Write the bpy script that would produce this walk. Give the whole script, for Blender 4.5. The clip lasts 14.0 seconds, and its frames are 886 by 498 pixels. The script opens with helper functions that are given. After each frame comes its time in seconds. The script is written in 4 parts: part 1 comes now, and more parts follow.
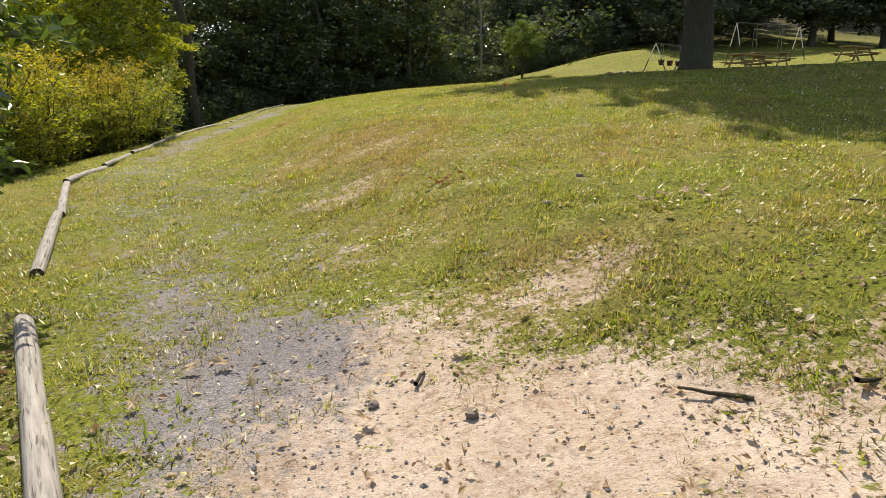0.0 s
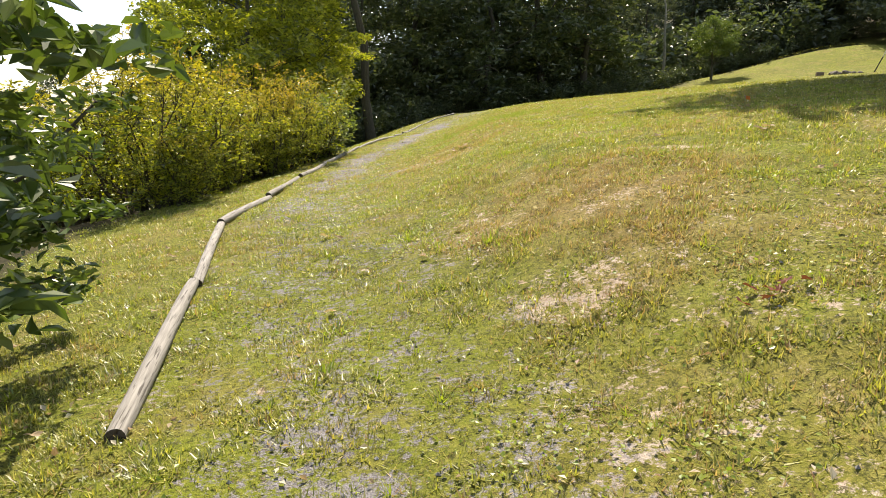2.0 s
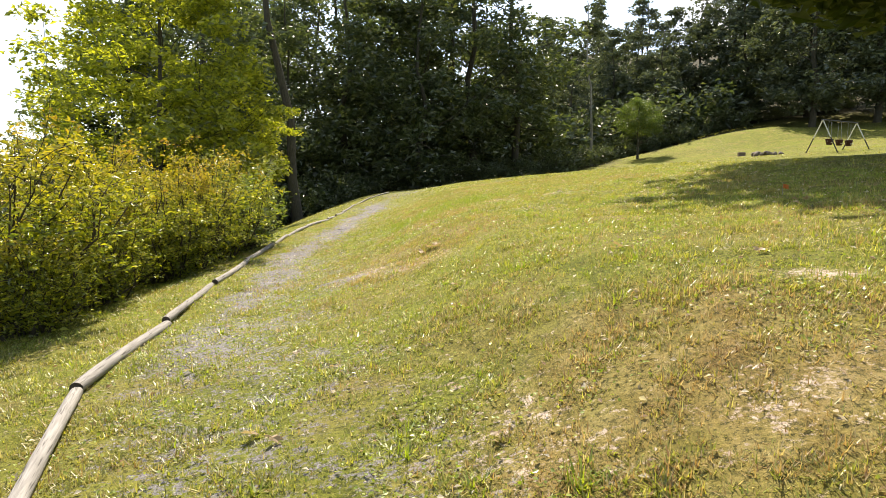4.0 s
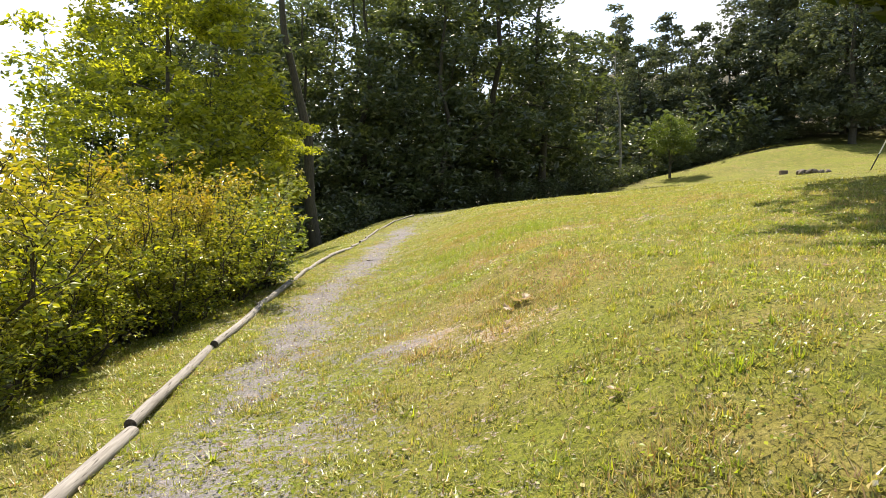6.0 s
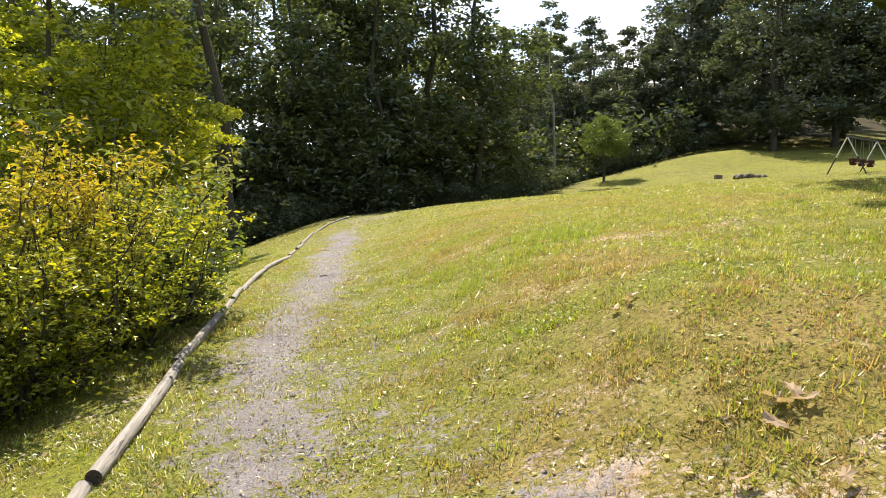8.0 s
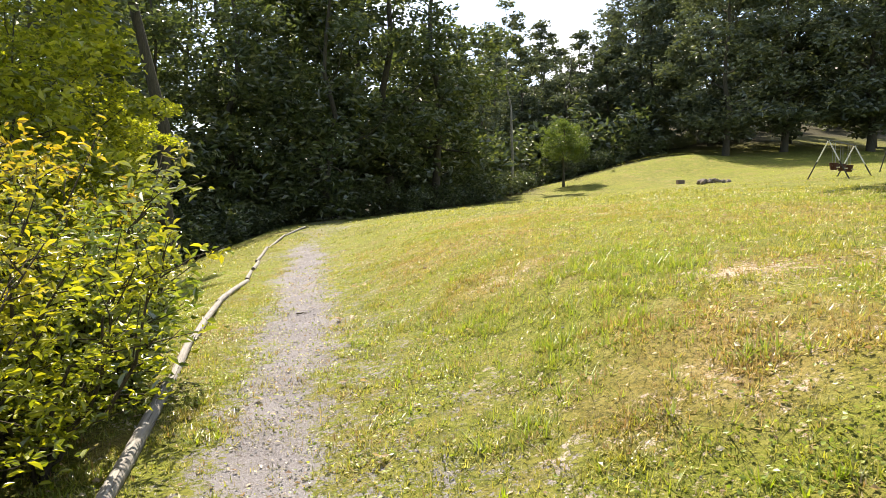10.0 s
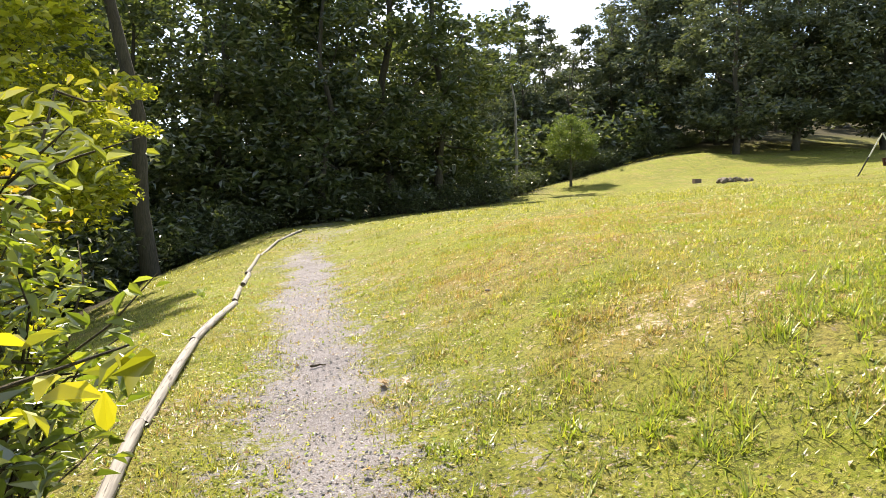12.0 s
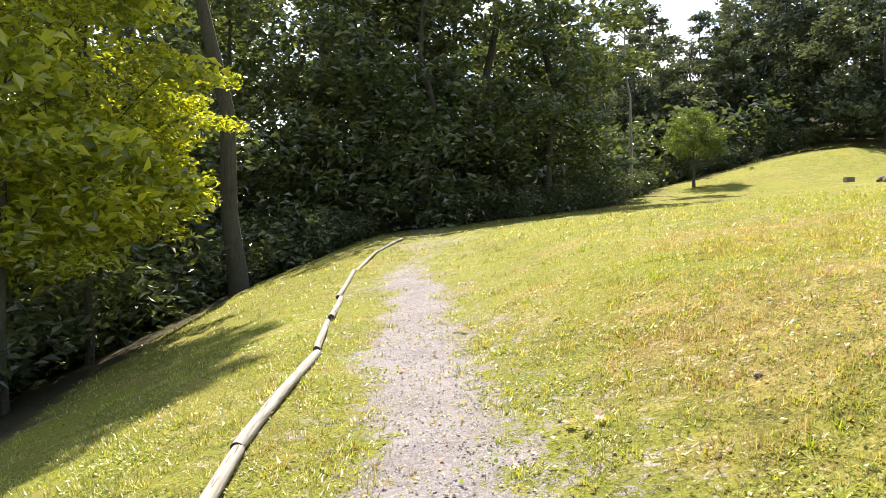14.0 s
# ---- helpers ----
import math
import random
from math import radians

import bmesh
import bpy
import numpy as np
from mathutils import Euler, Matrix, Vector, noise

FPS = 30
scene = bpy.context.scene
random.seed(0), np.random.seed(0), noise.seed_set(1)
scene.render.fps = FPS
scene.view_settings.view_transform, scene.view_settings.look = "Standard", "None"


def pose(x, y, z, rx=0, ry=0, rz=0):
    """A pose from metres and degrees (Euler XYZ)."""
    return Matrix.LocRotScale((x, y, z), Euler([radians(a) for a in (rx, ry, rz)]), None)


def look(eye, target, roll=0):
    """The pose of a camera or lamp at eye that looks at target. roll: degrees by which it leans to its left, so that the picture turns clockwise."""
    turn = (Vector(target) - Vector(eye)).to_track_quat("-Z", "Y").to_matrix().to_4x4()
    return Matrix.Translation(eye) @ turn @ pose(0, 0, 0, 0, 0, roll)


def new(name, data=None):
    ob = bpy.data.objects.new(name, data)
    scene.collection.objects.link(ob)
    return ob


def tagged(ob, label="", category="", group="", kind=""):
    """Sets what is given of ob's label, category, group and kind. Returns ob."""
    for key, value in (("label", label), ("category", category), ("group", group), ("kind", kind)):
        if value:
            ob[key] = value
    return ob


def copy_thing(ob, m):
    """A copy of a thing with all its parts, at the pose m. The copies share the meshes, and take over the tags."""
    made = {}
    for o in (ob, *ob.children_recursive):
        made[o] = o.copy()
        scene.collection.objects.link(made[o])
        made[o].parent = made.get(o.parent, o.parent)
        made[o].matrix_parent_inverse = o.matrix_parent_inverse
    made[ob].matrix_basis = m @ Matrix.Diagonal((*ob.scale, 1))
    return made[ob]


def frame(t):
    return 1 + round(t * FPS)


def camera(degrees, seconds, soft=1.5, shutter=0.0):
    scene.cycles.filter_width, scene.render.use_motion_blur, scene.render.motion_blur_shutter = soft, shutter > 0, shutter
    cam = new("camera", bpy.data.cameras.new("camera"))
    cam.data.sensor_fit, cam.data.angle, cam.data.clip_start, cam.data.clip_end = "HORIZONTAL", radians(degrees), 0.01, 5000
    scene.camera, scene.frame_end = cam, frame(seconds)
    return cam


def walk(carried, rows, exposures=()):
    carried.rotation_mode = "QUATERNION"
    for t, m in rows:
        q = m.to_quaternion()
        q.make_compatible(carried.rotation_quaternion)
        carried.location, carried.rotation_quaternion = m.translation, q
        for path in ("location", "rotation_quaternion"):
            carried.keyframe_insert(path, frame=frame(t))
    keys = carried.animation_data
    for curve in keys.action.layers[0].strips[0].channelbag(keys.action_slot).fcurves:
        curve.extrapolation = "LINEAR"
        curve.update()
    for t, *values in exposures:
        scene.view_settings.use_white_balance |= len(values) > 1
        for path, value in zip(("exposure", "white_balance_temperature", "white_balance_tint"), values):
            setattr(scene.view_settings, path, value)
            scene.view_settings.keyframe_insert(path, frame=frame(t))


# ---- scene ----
cam = camera(67.8, 14.0, soft=0.55)
PATH = [
    (0, (-1.928, 2.779, 1.23), (-1.688, 4.725, 0.835), 0.5),
    (0.5, (-1.977, 3.239, 1.245), (-1.891, 5.198, 0.85), 0.4),
    (1, (-2.144, 3.772, 1.277), (-2.274, 5.728, 0.879), 0.3),
    (1.5, (-2.26, 4.32, 1.405), (-2.491, 6.266, 1.007), 0.4),
    (2, (-2.423, 4.964, 1.489), (-2.659, 6.912, 1.1), 0.3),
    (2.5, (-2.626, 5.546, 1.584), (-2.759, 7.516, 1.266), 0.2),
    (3, (-2.814, 6.165, 1.62), (-2.725, 8.156, 1.454), 0.3),
    (3.5, (-3.099, 6.773, 1.655), (-3.068, 8.766, 1.489), 0.3),
    (4, (-3.186, 7.373, 1.691), (-3.197, 9.366, 1.523), 0.4),
    (4.2, (-3.267, 7.637, 1.718), (-3.295, 9.63, 1.551), 0.5),
    (6.3, (-4.002, 10.15, 1.767), (-4.059, 12.146, 1.665), 0.2),
    (6.5, (-4.114, 10.463, 1.763), (-4.174, 12.459, 1.658), 0.4),
    (7, (-4.356, 11.22, 1.752), (-4.343, 13.218, 1.652), 0.5),
    (7.5, (-4.673, 12.057, 1.764), (-4.606, 14.054, 1.663), 0.6),
    (8, (-4.933, 12.793, 1.744), (-4.726, 14.78, 1.648), 0.6),
    (8.2, (-5.072, 13.127, 1.782), (-4.853, 15.112, 1.686), 0.7),
    (10.3, (-5.605, 15.527, 1.896), (-5.221, 17.488, 1.817), 0.2),
    (10.5, (-5.673, 15.818, 1.88), (-5.292, 17.78, 1.8), 0.3),
    (11, (-5.709, 16.477, 1.886), (-5.324, 18.438, 1.809), 0.2),
    (11.5, (-5.789, 17.222, 1.895), (-5.395, 19.181, 1.817), 0.2),
    (12, (-5.785, 17.898, 1.908), (-5.378, 19.855, 1.834), 0.1),
    (12.5, (-5.857, 18.673, 1.926), (-5.445, 20.629, 1.853), -0.0),
    (13, (-5.845, 19.341, 1.969), (-5.443, 21.299, 1.903), -0.1),
    (13.5, (-5.881, 20.076, 2.015), (-5.557, 22.049, 1.947), -0.1),
    (14, (-5.911, 20.739, 2.037), (-5.788, 22.735, 1.971), 0.1),
]
walk(cam, [(r[0], look(*r[1:])) for r in PATH], [(0, 0.70, 7000, 12), (0.6, 0.62, 7000, 12), (1.5, 0.88, 7000, 12), (3, 1.1, 7000, 12), (7.5, 1.15, 6950, 13), (11, 1.44, 6900, 13), (12.3, 1.47, 6900, 13), (14, 1.64, 6900, 14)])

# ---- world, sun and exposure ----
SUN_AZ, SUN_EL = radians(9), radians(54)          # ahead and a little to the left, high
world = bpy.data.worlds.new("world")
scene.world = world
world.use_nodes = True
wn = world.node_tree.nodes
sky = wn.new("ShaderNodeTexSky")
sky.sky_type, sky.sun_disc = "NISHITA", False
sky.sun_elevation, sky.sun_rotation = SUN_EL, -SUN_AZ
sky.air_density, sky.dust_density, sky.ozone_density = 1.0, 1.2, 1.5
wn["Background"].inputs["Strength"].default_value = 0.115
cloud = wn.new("ShaderNodeTexNoise")
cloud.inputs["Scale"].default_value, cloud.inputs["Detail"].default_value, cloud.inputs["Roughness"].default_value = 3.2, 7.0, 0.58
puffs = wn.new("ShaderNodeValToRGB")
puffs.color_ramp.elements[0].position, puffs.color_ramp.elements[1].position = 0.50, 0.66
white = wn.new("ShaderNodeMix")
white.data_type = "RGBA"
white.inputs[7].default_value = (6.0, 6.15, 6.4, 1)
for a, b in ((cloud.outputs["Fac"], puffs.inputs["Fac"]), (puffs.outputs["Color"], white.inputs[0]), (sky.outputs["Color"], white.inputs[6]),
             (white.outputs[2], wn["Background"].inputs["Color"])):
    world.node_tree.links.new(a, b)
sun = new("sun", bpy.data.lights.new("sun", "SUN"))
sun.data.energy, sun.data.angle, sun.data.color = 4.8, radians(0.55), (1.0, 0.93, 0.80)
SUN_DIR = Vector((-math.sin(SUN_AZ) * math.cos(SUN_EL), math.cos(SUN_AZ) * math.cos(SUN_EL), math.sin(SUN_EL)))
sun.matrix_world = look(SUN_DIR * 200, (0, 0, 0))


# ---- materials ----
class Nodes:
    """A small helper that wires one procedural material."""

    def __init__(self, name):
        self.mat = bpy.data.materials.new(name)
        self.mat.use_nodes = True
        self.tree = self.mat.node_tree
        self.tree.nodes.clear()
        self.out = self.add("ShaderNodeOutputMaterial")

    def add(self, kind, **values):
        node = self.tree.nodes.new(kind)
        for key, value in values.items():
            if key in node.inputs:
                self.put(node.inputs[key], value)
        return node

    def put(self, socket, value):
        if isinstance(value, bpy.types.NodeSocket):
            self.tree.links.new(value, socket)
        else:
            socket.default_value = value

    def noise(self, scale, detail=4.0, rough=0.55, vector=None, distortion=0.0):
        n = self.add("ShaderNodeTexNoise", Scale=scale, Detail=detail, Roughness=rough, Distortion=distortion)
        self.put(n.inputs["Vector"], vector or self.position())
        return n.outputs["Fac"]

    def position(self):
        return self.add("ShaderNodeNewGeometry").outputs["Position"]

    def objectspace(self):
        return self.add("ShaderNodeTexCoord").outputs["Object"]

    def island(self):
        return self.add("ShaderNodeNewGeometry").outputs["Random Per Island"]

    def field(self, name):
        a = self.add("ShaderNodeAttribute")
        a.attribute_name = name
        return a.outputs["Fac"]

    def math(self, op, a, b=0.0, clamp=False):
        n = self.add("ShaderNodeMath")
        n.operation, n.use_clamp = op, clamp
        self.put(n.inputs[0], a)
        self.put(n.inputs[1], b)
        return n.outputs[0]

    def ramp(self, fac, stops):
        n = self.add("ShaderNodeValToRGB", Fac=fac)
        while len(n.color_ramp.elements) < len(stops):
            n.color_ramp.elements.new(0.5)
        for e, (p, c) in zip(n.color_ramp.elements, stops):
            e.position, e.color = p, (*c, 1)
        return n.outputs["Color"]

    def mix(self, fac, a, b, blend="MIX"):
        n = self.add("ShaderNodeMix")
        n.data_type, n.blend_type = "RGBA", blend
        self.put(n.inputs[0], fac)
        self.put(n.inputs[6], a if isinstance(a, bpy.types.NodeSocket) else (*a, 1))
        self.put(n.inputs[7], b if isinstance(b, bpy.types.NodeSocket) else (*b, 1))
        return n.outputs[2]

    def bump(self, height, strength=0.5, distance=0.02):
        return self.add("ShaderNodeBump", Height=height, Strength=strength, Distance=distance).outputs["Normal"]

    def surface(self, color, rough=0.8, normal=None, metal=0.0, spec=0.3):
        b = self.add("ShaderNodeBsdfPrincipled", Roughness=rough, Metallic=metal)
        self.put(b.inputs["Base Color"], color if isinstance(color, bpy.types.NodeSocket) else (*color, 1))
        self.put(b.inputs["Specular IOR Level"], spec)
        if normal:
            self.put(b.inputs["Normal"], normal)
        return b.outputs[0]

    def done(self, shader):
        self.put(self.out.inputs["Surface"], shader)
        return self.mat


def leaf_material(name, stops, through_light=0.45, tips=None, tip_low=0.0, tip_high=1.0, gloss=0.06, tone=0.5, clump=0.0):
    """Thin leaves: each leaf has its own tone, light comes through, a little waxy gloss. tips: young leaves' colour, by height in the plant."""
    n = Nodes(name)
    colour = n.ramp(n.island(), stops)
    patch = n.noise(tone, 3.0, vector=n.position())
    colour = n.mix(n.math("MULTIPLY", patch, 0.3), colour, stops[-1][1])
    if clump:
        level = n.ramp(n.noise(clump, 4.0, 0.65), [(0.32, (0.50, 0.52, 0.55)), (0.5, (1.0, 1.0, 1.0)), (0.68, (1.32, 1.26, 1.0))])
        colour = n.mix(1.0, colour, level, "MULTIPLY")
        dry = n.ramp(n.noise(0.8, 5.0, 0.6), [(0.50, (0, 0, 0)), (0.66, (1, 1, 1))])
        colour = n.mix(n.math("MULTIPLY", dry, 0.42), colour, (0.34, 0.23, 0.07))
    if tips:
        z = n.add("ShaderNodeSeparateXYZ", Vector=n.objectspace()).outputs["Z"]
        m = n.add("ShaderNodeMapRange", Value=z)
        n.put(m.inputs["From Min"], tip_low)
        n.put(m.inputs["From Max"], tip_high)
        spread = n.math("MULTIPLY", n.noise(1.6, 3.0), 1.6)
        fac = n.math("MULTIPLY", m.outputs[0], n.math("SUBTRACT", spread, 0.22, True), True)
        colour = n.mix(fac, colour, n.ramp(n.island(), tips))
    d = n.add("ShaderNodeBsdfDiffuse")
    n.put(d.inputs["Color"], colour)
    tr = n.add("ShaderNodeBsdfTranslucent")
    n.put(tr.inputs["Color"], n.mix(1.0, colour, (1.0, 0.98, 0.55), "MULTIPLY"))
    s1 = n.add("ShaderNodeMixShader", Fac=through_light)
    n.put(s1.inputs[1], d.outputs[0])
    n.put(s1.inputs[2], tr.outputs[0])
    g = n.add("ShaderNodeBsdfGlossy", Roughness=0.38)
    s2 = n.add("ShaderNodeMixShader", Fac=gloss)
    n.put(s2.inputs[1], s1.outputs[0])
    n.put(s2.inputs[2], g.outputs[0])
    return n.done(s2.outputs[0])


def bark_material(name, dark, light, scale=1.0):
    n = Nodes(name)
    m = n.add("ShaderNodeMapping", Vector=n.objectspace(), Scale=(9 * scale, 9 * scale, 1.6 * scale))
    ridges = n.noise(2.2, 6.0, 0.65, m.outputs[0], 0.6)
    colour = n.ramp(ridges, [(0.3, dark), (0.62, light), (0.8, tuple(c * 1.25 for c in light))])
    colour = n.mix(n.math("MULTIPLY", n.noise(0.7, 3.0), 0.45), colour, (0.10, 0.11, 0.06))
    return n.done(n.surface(colour, 0.92, n.bump(ridges, 0.9, 0.03)))


def ground_material():
    n = Nodes("ground")
    cover, gravel, shade = n.field("cover"), n.field("gravel"), n.field("wood")
    fine, mid, wide = n.noise(38, 6.0, 0.7), n.noise(4.5, 5.0, 0.6), n.noise(0.45, 4.0)
    soil = n.ramp(mid, [(0.3, (0.23, 0.15, 0.10)), (0.5, (0.38, 0.285, 0.205)), (0.72, (0.48, 0.385, 0.30))])
    soil = n.mix(n.ramp(fine, [(0.42, (0, 0, 0)), (0.62, (1, 1, 1))]), soil, (0.47, 0.39, 0.315))
    specks = n.ramp(n.noise(70, 5.0, 0.8), [(0.36, (1, 1, 1)), (0.43, (0, 0, 0))])
    soil = n.mix(n.math("MULTIPLY", specks, 0.75), soil, (0.11, 0.07, 0.04))
    soil = n.mix(n.ramp(n.noise(1.6, 5.0, 0.65), [(0.40, (0, 0, 0)), (0.62, (1, 1, 1))]), soil, n.mix(0.6, soil, (0.60, 0.51, 0.43)))
    soil = n.mix(n.ramp(n.noise(17, 6.0, 0.8), [(0.36, (1, 1, 1)), (0.48, (0, 0, 0))]), soil, n.mix(0.6, soil, (0.20, 0.12, 0.065)))
    grit = n.noise(120, 3.0, 0.8)
    stone = n.ramp(grit, [(0.38, (0.062, 0.060, 0.066)), (0.5, (0.182, 0.175, 0.188)), (0.62, (0.36, 0.345, 0.365))])
    stone = n.mix(n.ramp(n.noise(32, 6.0, 0.8), [(0.40, (1, 1, 1)), (0.52, (0, 0, 0))]), stone, n.mix(0.55, stone, (0.075, 0.066, 0.06)))
    stone = n.mix(n.ramp(n.noise(1.7, 4.0, 0.6), [(0.42, (0, 0, 0)), (0.60, (1, 1, 1))]), stone, n.mix(0.22, stone, (0.36, 0.355, 0.385)))
    stone = n.mix(n.math("MULTIPLY", mid, 0.4), stone, (0.235, 0.205, 0.185))
    stony = n.math("ADD", gravel, n.math("MULTIPLY", n.math("SUBTRACT", n.noise(9, 8.0, 0.85), 0.5), 3.4))
    stony = n.ramp(stony, [(0.25, (0, 0, 0)), (0.75, (1, 1, 1))])
    bare = n.mix(stony, soil, stone)
    crumbs = n.ramp(n.noise(30, 5.0, 0.8), [(0.37, (1, 1, 1)), (0.42, (0, 0, 0))])
    bare = n.mix(n.math("MULTIPLY", crumbs, 0.8), bare, (0.085, 0.055, 0.035))
    turf = n.ramp(mid, [(0.28, (0.068, 0.082, 0.009)), (0.5, (0.132, 0.150, 0.018)), (0.72, (0.215, 0.205, 0.044))])
    turf = n.mix(n.ramp(wide, [(0.42, (0, 0, 0)), (0.62, (1, 1, 1))]), turf, (0.160, 0.185, 0.018))
    parched = n.ramp(mid, [(0.3, (0.15, 0.085, 0.03)), (0.5, (0.26, 0.175, 0.07)), (0.7, (0.36, 0.27, 0.14))])
    turf = n.mix(n.math("MULTIPLY", n.field("dry"), 0.85), turf, parched)
    straw = n.ramp(n.noise(1.1, 5.0, 0.65), [(0.52, (0, 0, 0)), (0.68, (1, 1, 1))])
    turf = n.mix(n.math("MULTIPLY", straw, 0.6), turf, (0.26, 0.185, 0.075))
    near_dark = n.mix(0.85, turf, (0.036, 0.038, 0.012))
    turf = n.mix(n.ramp(n.noise(30, 7.0, 0.85), [(0.43, (1, 1, 1)), (0.51, (0, 0, 0))]), turf, near_dark)
    thatch = n.ramp(n.noise(48, 5.0, 0.85), [(0.53, (0, 0, 0)), (0.62, (1, 1, 1))])
    turf = n.mix(n.math("MULTIPLY", thatch, 0.75), turf, n.mix(n.field("dry"), (0.30, 0.28, 0.065), (0.37, 0.25, 0.095)))
    edge = n.math("ADD", cover, n.math("MULTIPLY", n.math("SUBTRACT", n.noise(7, 7.0, 0.8), 0.5), 2.2))
    edge = n.math("ADD", edge, n.math("MULTIPLY", n.math("SUBTRACT", n.noise(27, 6.0, 0.8), 0.5), 2.6))
    mask = n.ramp(edge, [(0.40, (0, 0, 0)), (0.60, (1, 1, 1))])
    colour = n.mix(mask, bare, turf)
    # leaf litter, its colour darkened to hold the tree shade as well
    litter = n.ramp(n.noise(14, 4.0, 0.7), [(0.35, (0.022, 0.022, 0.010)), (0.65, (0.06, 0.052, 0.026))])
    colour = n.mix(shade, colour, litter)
    height = n.math("ADD", n.math("MULTIPLY", fine, 0.7), n.math("MULTIPLY", grit, 0.5))
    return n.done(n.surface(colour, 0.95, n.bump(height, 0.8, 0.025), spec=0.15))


def wood_material(name, dark, light, rough=0.85):
    n = Nodes(name)
    m = n.add("ShaderNodeMapping", Vector=n.objectspace(), Scale=(22, 1.3, 22))
    grain = n.noise(2.6, 6.0, 0.6, m.outputs[0], 0.4)
    crack = n.ramp(n.noise(3.2, 3.0, 0.5, m.outputs[0], 0.2), [(0.34, (1, 1, 1)), (0.42, (0, 0, 0))])
    colour = n.ramp(grain, [(0.3, dark), (0.6, light), (0.8, tuple(min(1, c * 1.2) for c in light))])
    colour = n.mix(n.math("MULTIPLY", n.noise(3.0, 4.0), 0.5), colour, tuple(c * 0.62 for c in light))
    rnd = n.add("ShaderNodeObjectInfo").outputs["Random"]
    colour = n.mix(n.math("MULTIPLY", rnd, 0.3), colour, dark)
    colour = n.mix(n.math("MULTIPLY", crack, 0.8), colour, (0.05, 0.042, 0.035))
    return n.done(n.surface(colour, rough, n.bump(grain, 0.5, 0.01)))


def plain_material(name, colour, rough=0.6, metal=0.0, vary=0.25, scale=6.0):
    n = Nodes(name)
    c = n.mix(n.math("MULTIPLY", n.noise(scale, 5.0, 0.6), vary * 2), colour, tuple(v * 0.55 for v in colour))
    return n.done(n.surface(c, rough, n.bump(n.noise(scale * 9, 3.0), 0.15, 0.004), metal))


def island_material(name, stops, rough=0.85):
    n = Nodes(name)
    colour = n.ramp(n.island(), stops)
    colour = n.mix(n.math("MULTIPLY", n.noise(60, 3.0), 0.5), colour, stops[0][1])
    return n.done(n.surface(colour, rough))


M_GROUND = ground_material()
M_GRASS = leaf_material("grass", [(0.0, (0.065, 0.105, 0.006)), (0.25, (0.165, 0.230, 0.012)), (0.6, (0.32, 0.365, 0.026)), (0.85, (0.43, 0.41, 0.08)), (1.0, (0.56, 0.51, 0.25))], 0.56, gloss=0.06, tone=0.9, clump=7.0)
M_STRAW = leaf_material("dry_grass", [(0.0, (0.22, 0.115, 0.04)), (0.35, (0.36, 0.22, 0.085)), (0.75, (0.47, 0.36, 0.18)), (1.0, (0.58, 0.49, 0.32))], 0.55, gloss=0.03)
M_TUFT = leaf_material("tuft_grass", [(0.0, (0.09, 0.15, 0.010)), (0.4, (0.22, 0.32, 0.018)), (1.0, (0.40, 0.48, 0.04))], 0.62, gloss=0.07, tone=0.9)
M_CLOVER = leaf_material("clover", [(0.0, (0.15, 0.24, 0.02)), (0.7, (0.27, 0.35, 0.04)), (1.0, (0.40, 0.44, 0.10))], 0.55, gloss=0.05)
M_FOREST = leaf_material("forest_leaf", [(0.0, (0.040, 0.066, 0.024)), (0.6, (0.085, 0.124, 0.042)), (1.0, (0.175, 0.205, 0.065))], 0.44, gloss=0.09, tone=0.2)
# greyed leaf greens: the haze of distance is put into the colour
M_FARWOOD = leaf_material("hazed_hill_leaf", [(0.0, (0.042, 0.062, 0.034)), (0.6, (0.092, 0.120, 0.062)), (1.0, (0.165, 0.190, 0.100))], 0.28, gloss=0.07, tone=0.1)
M_MAPLE = leaf_material("maple_leaf", [(0.0, (0.045, 0.085, 0.012)), (0.45, (0.29, 0.35, 0.024)), (1.0, (0.60, 0.60, 0.050))], 0.64, gloss=0.07)
M_SLENDER = leaf_material("slender_leaf", [(0.0, (0.10, 0.15, 0.05)), (0.6, (0.20, 0.26, 0.08)), (1.0, (0.30, 0.34, 0.14))], 0.5, gloss=0.06)
M_BUSH = leaf_material("bush_leaf", [(0.0, (0.036, 0.072, 0.010)), (0.45, (0.180, 0.240, 0.015)), (1.0, (0.52, 0.52, 0.030))], 0.54,
                       tips=[(0.0, (0.52, 0.46, 0.03)), (0.6, (0.58, 0.34, 0.03)), (1.0, (0.50, 0.18, 0.03))], tip_low=1.3, tip_high=2.7, gloss=0.07)
M_SAPLING = leaf_material("sapling_leaf", [(0.0, (0.05, 0.09, 0.012)), (0.5, (0.17, 0.25, 0.020)), (1.0, (0.36, 0.42, 0.04))], 0.55,
                          tips=[(0.0, (0.34, 0.25, 0.03)), (1.0, (0.42, 0.17, 0.03))], tip_low=1.3, tip_high=2.6, gloss=0.16)
M_CHERRY = leaf_material("dark_leaf", [(0.0, (0.035, 0.070, 0.012)), (0.6, (0.075, 0.125, 0.020)), (1.0, (0.13, 0.18, 0.03))], 0.42, gloss=0.08)
M_OAK = leaf_material("oak_leaf", [(0.0, (0.040, 0.066, 0.014)), (0.6, (0.080, 0.118, 0.024)), (1.0, (0.16, 0.185, 0.04))], 0.45, gloss=0.05, tone=0.2)
M_YOUNG = leaf_material("young_tree_leaf", [(0.0, (0.055, 0.10, 0.018)), (0.6, (0.105, 0.165, 0.028)), (1.0, (0.17, 0.21, 0.045))], 0.45, gloss=0.05)
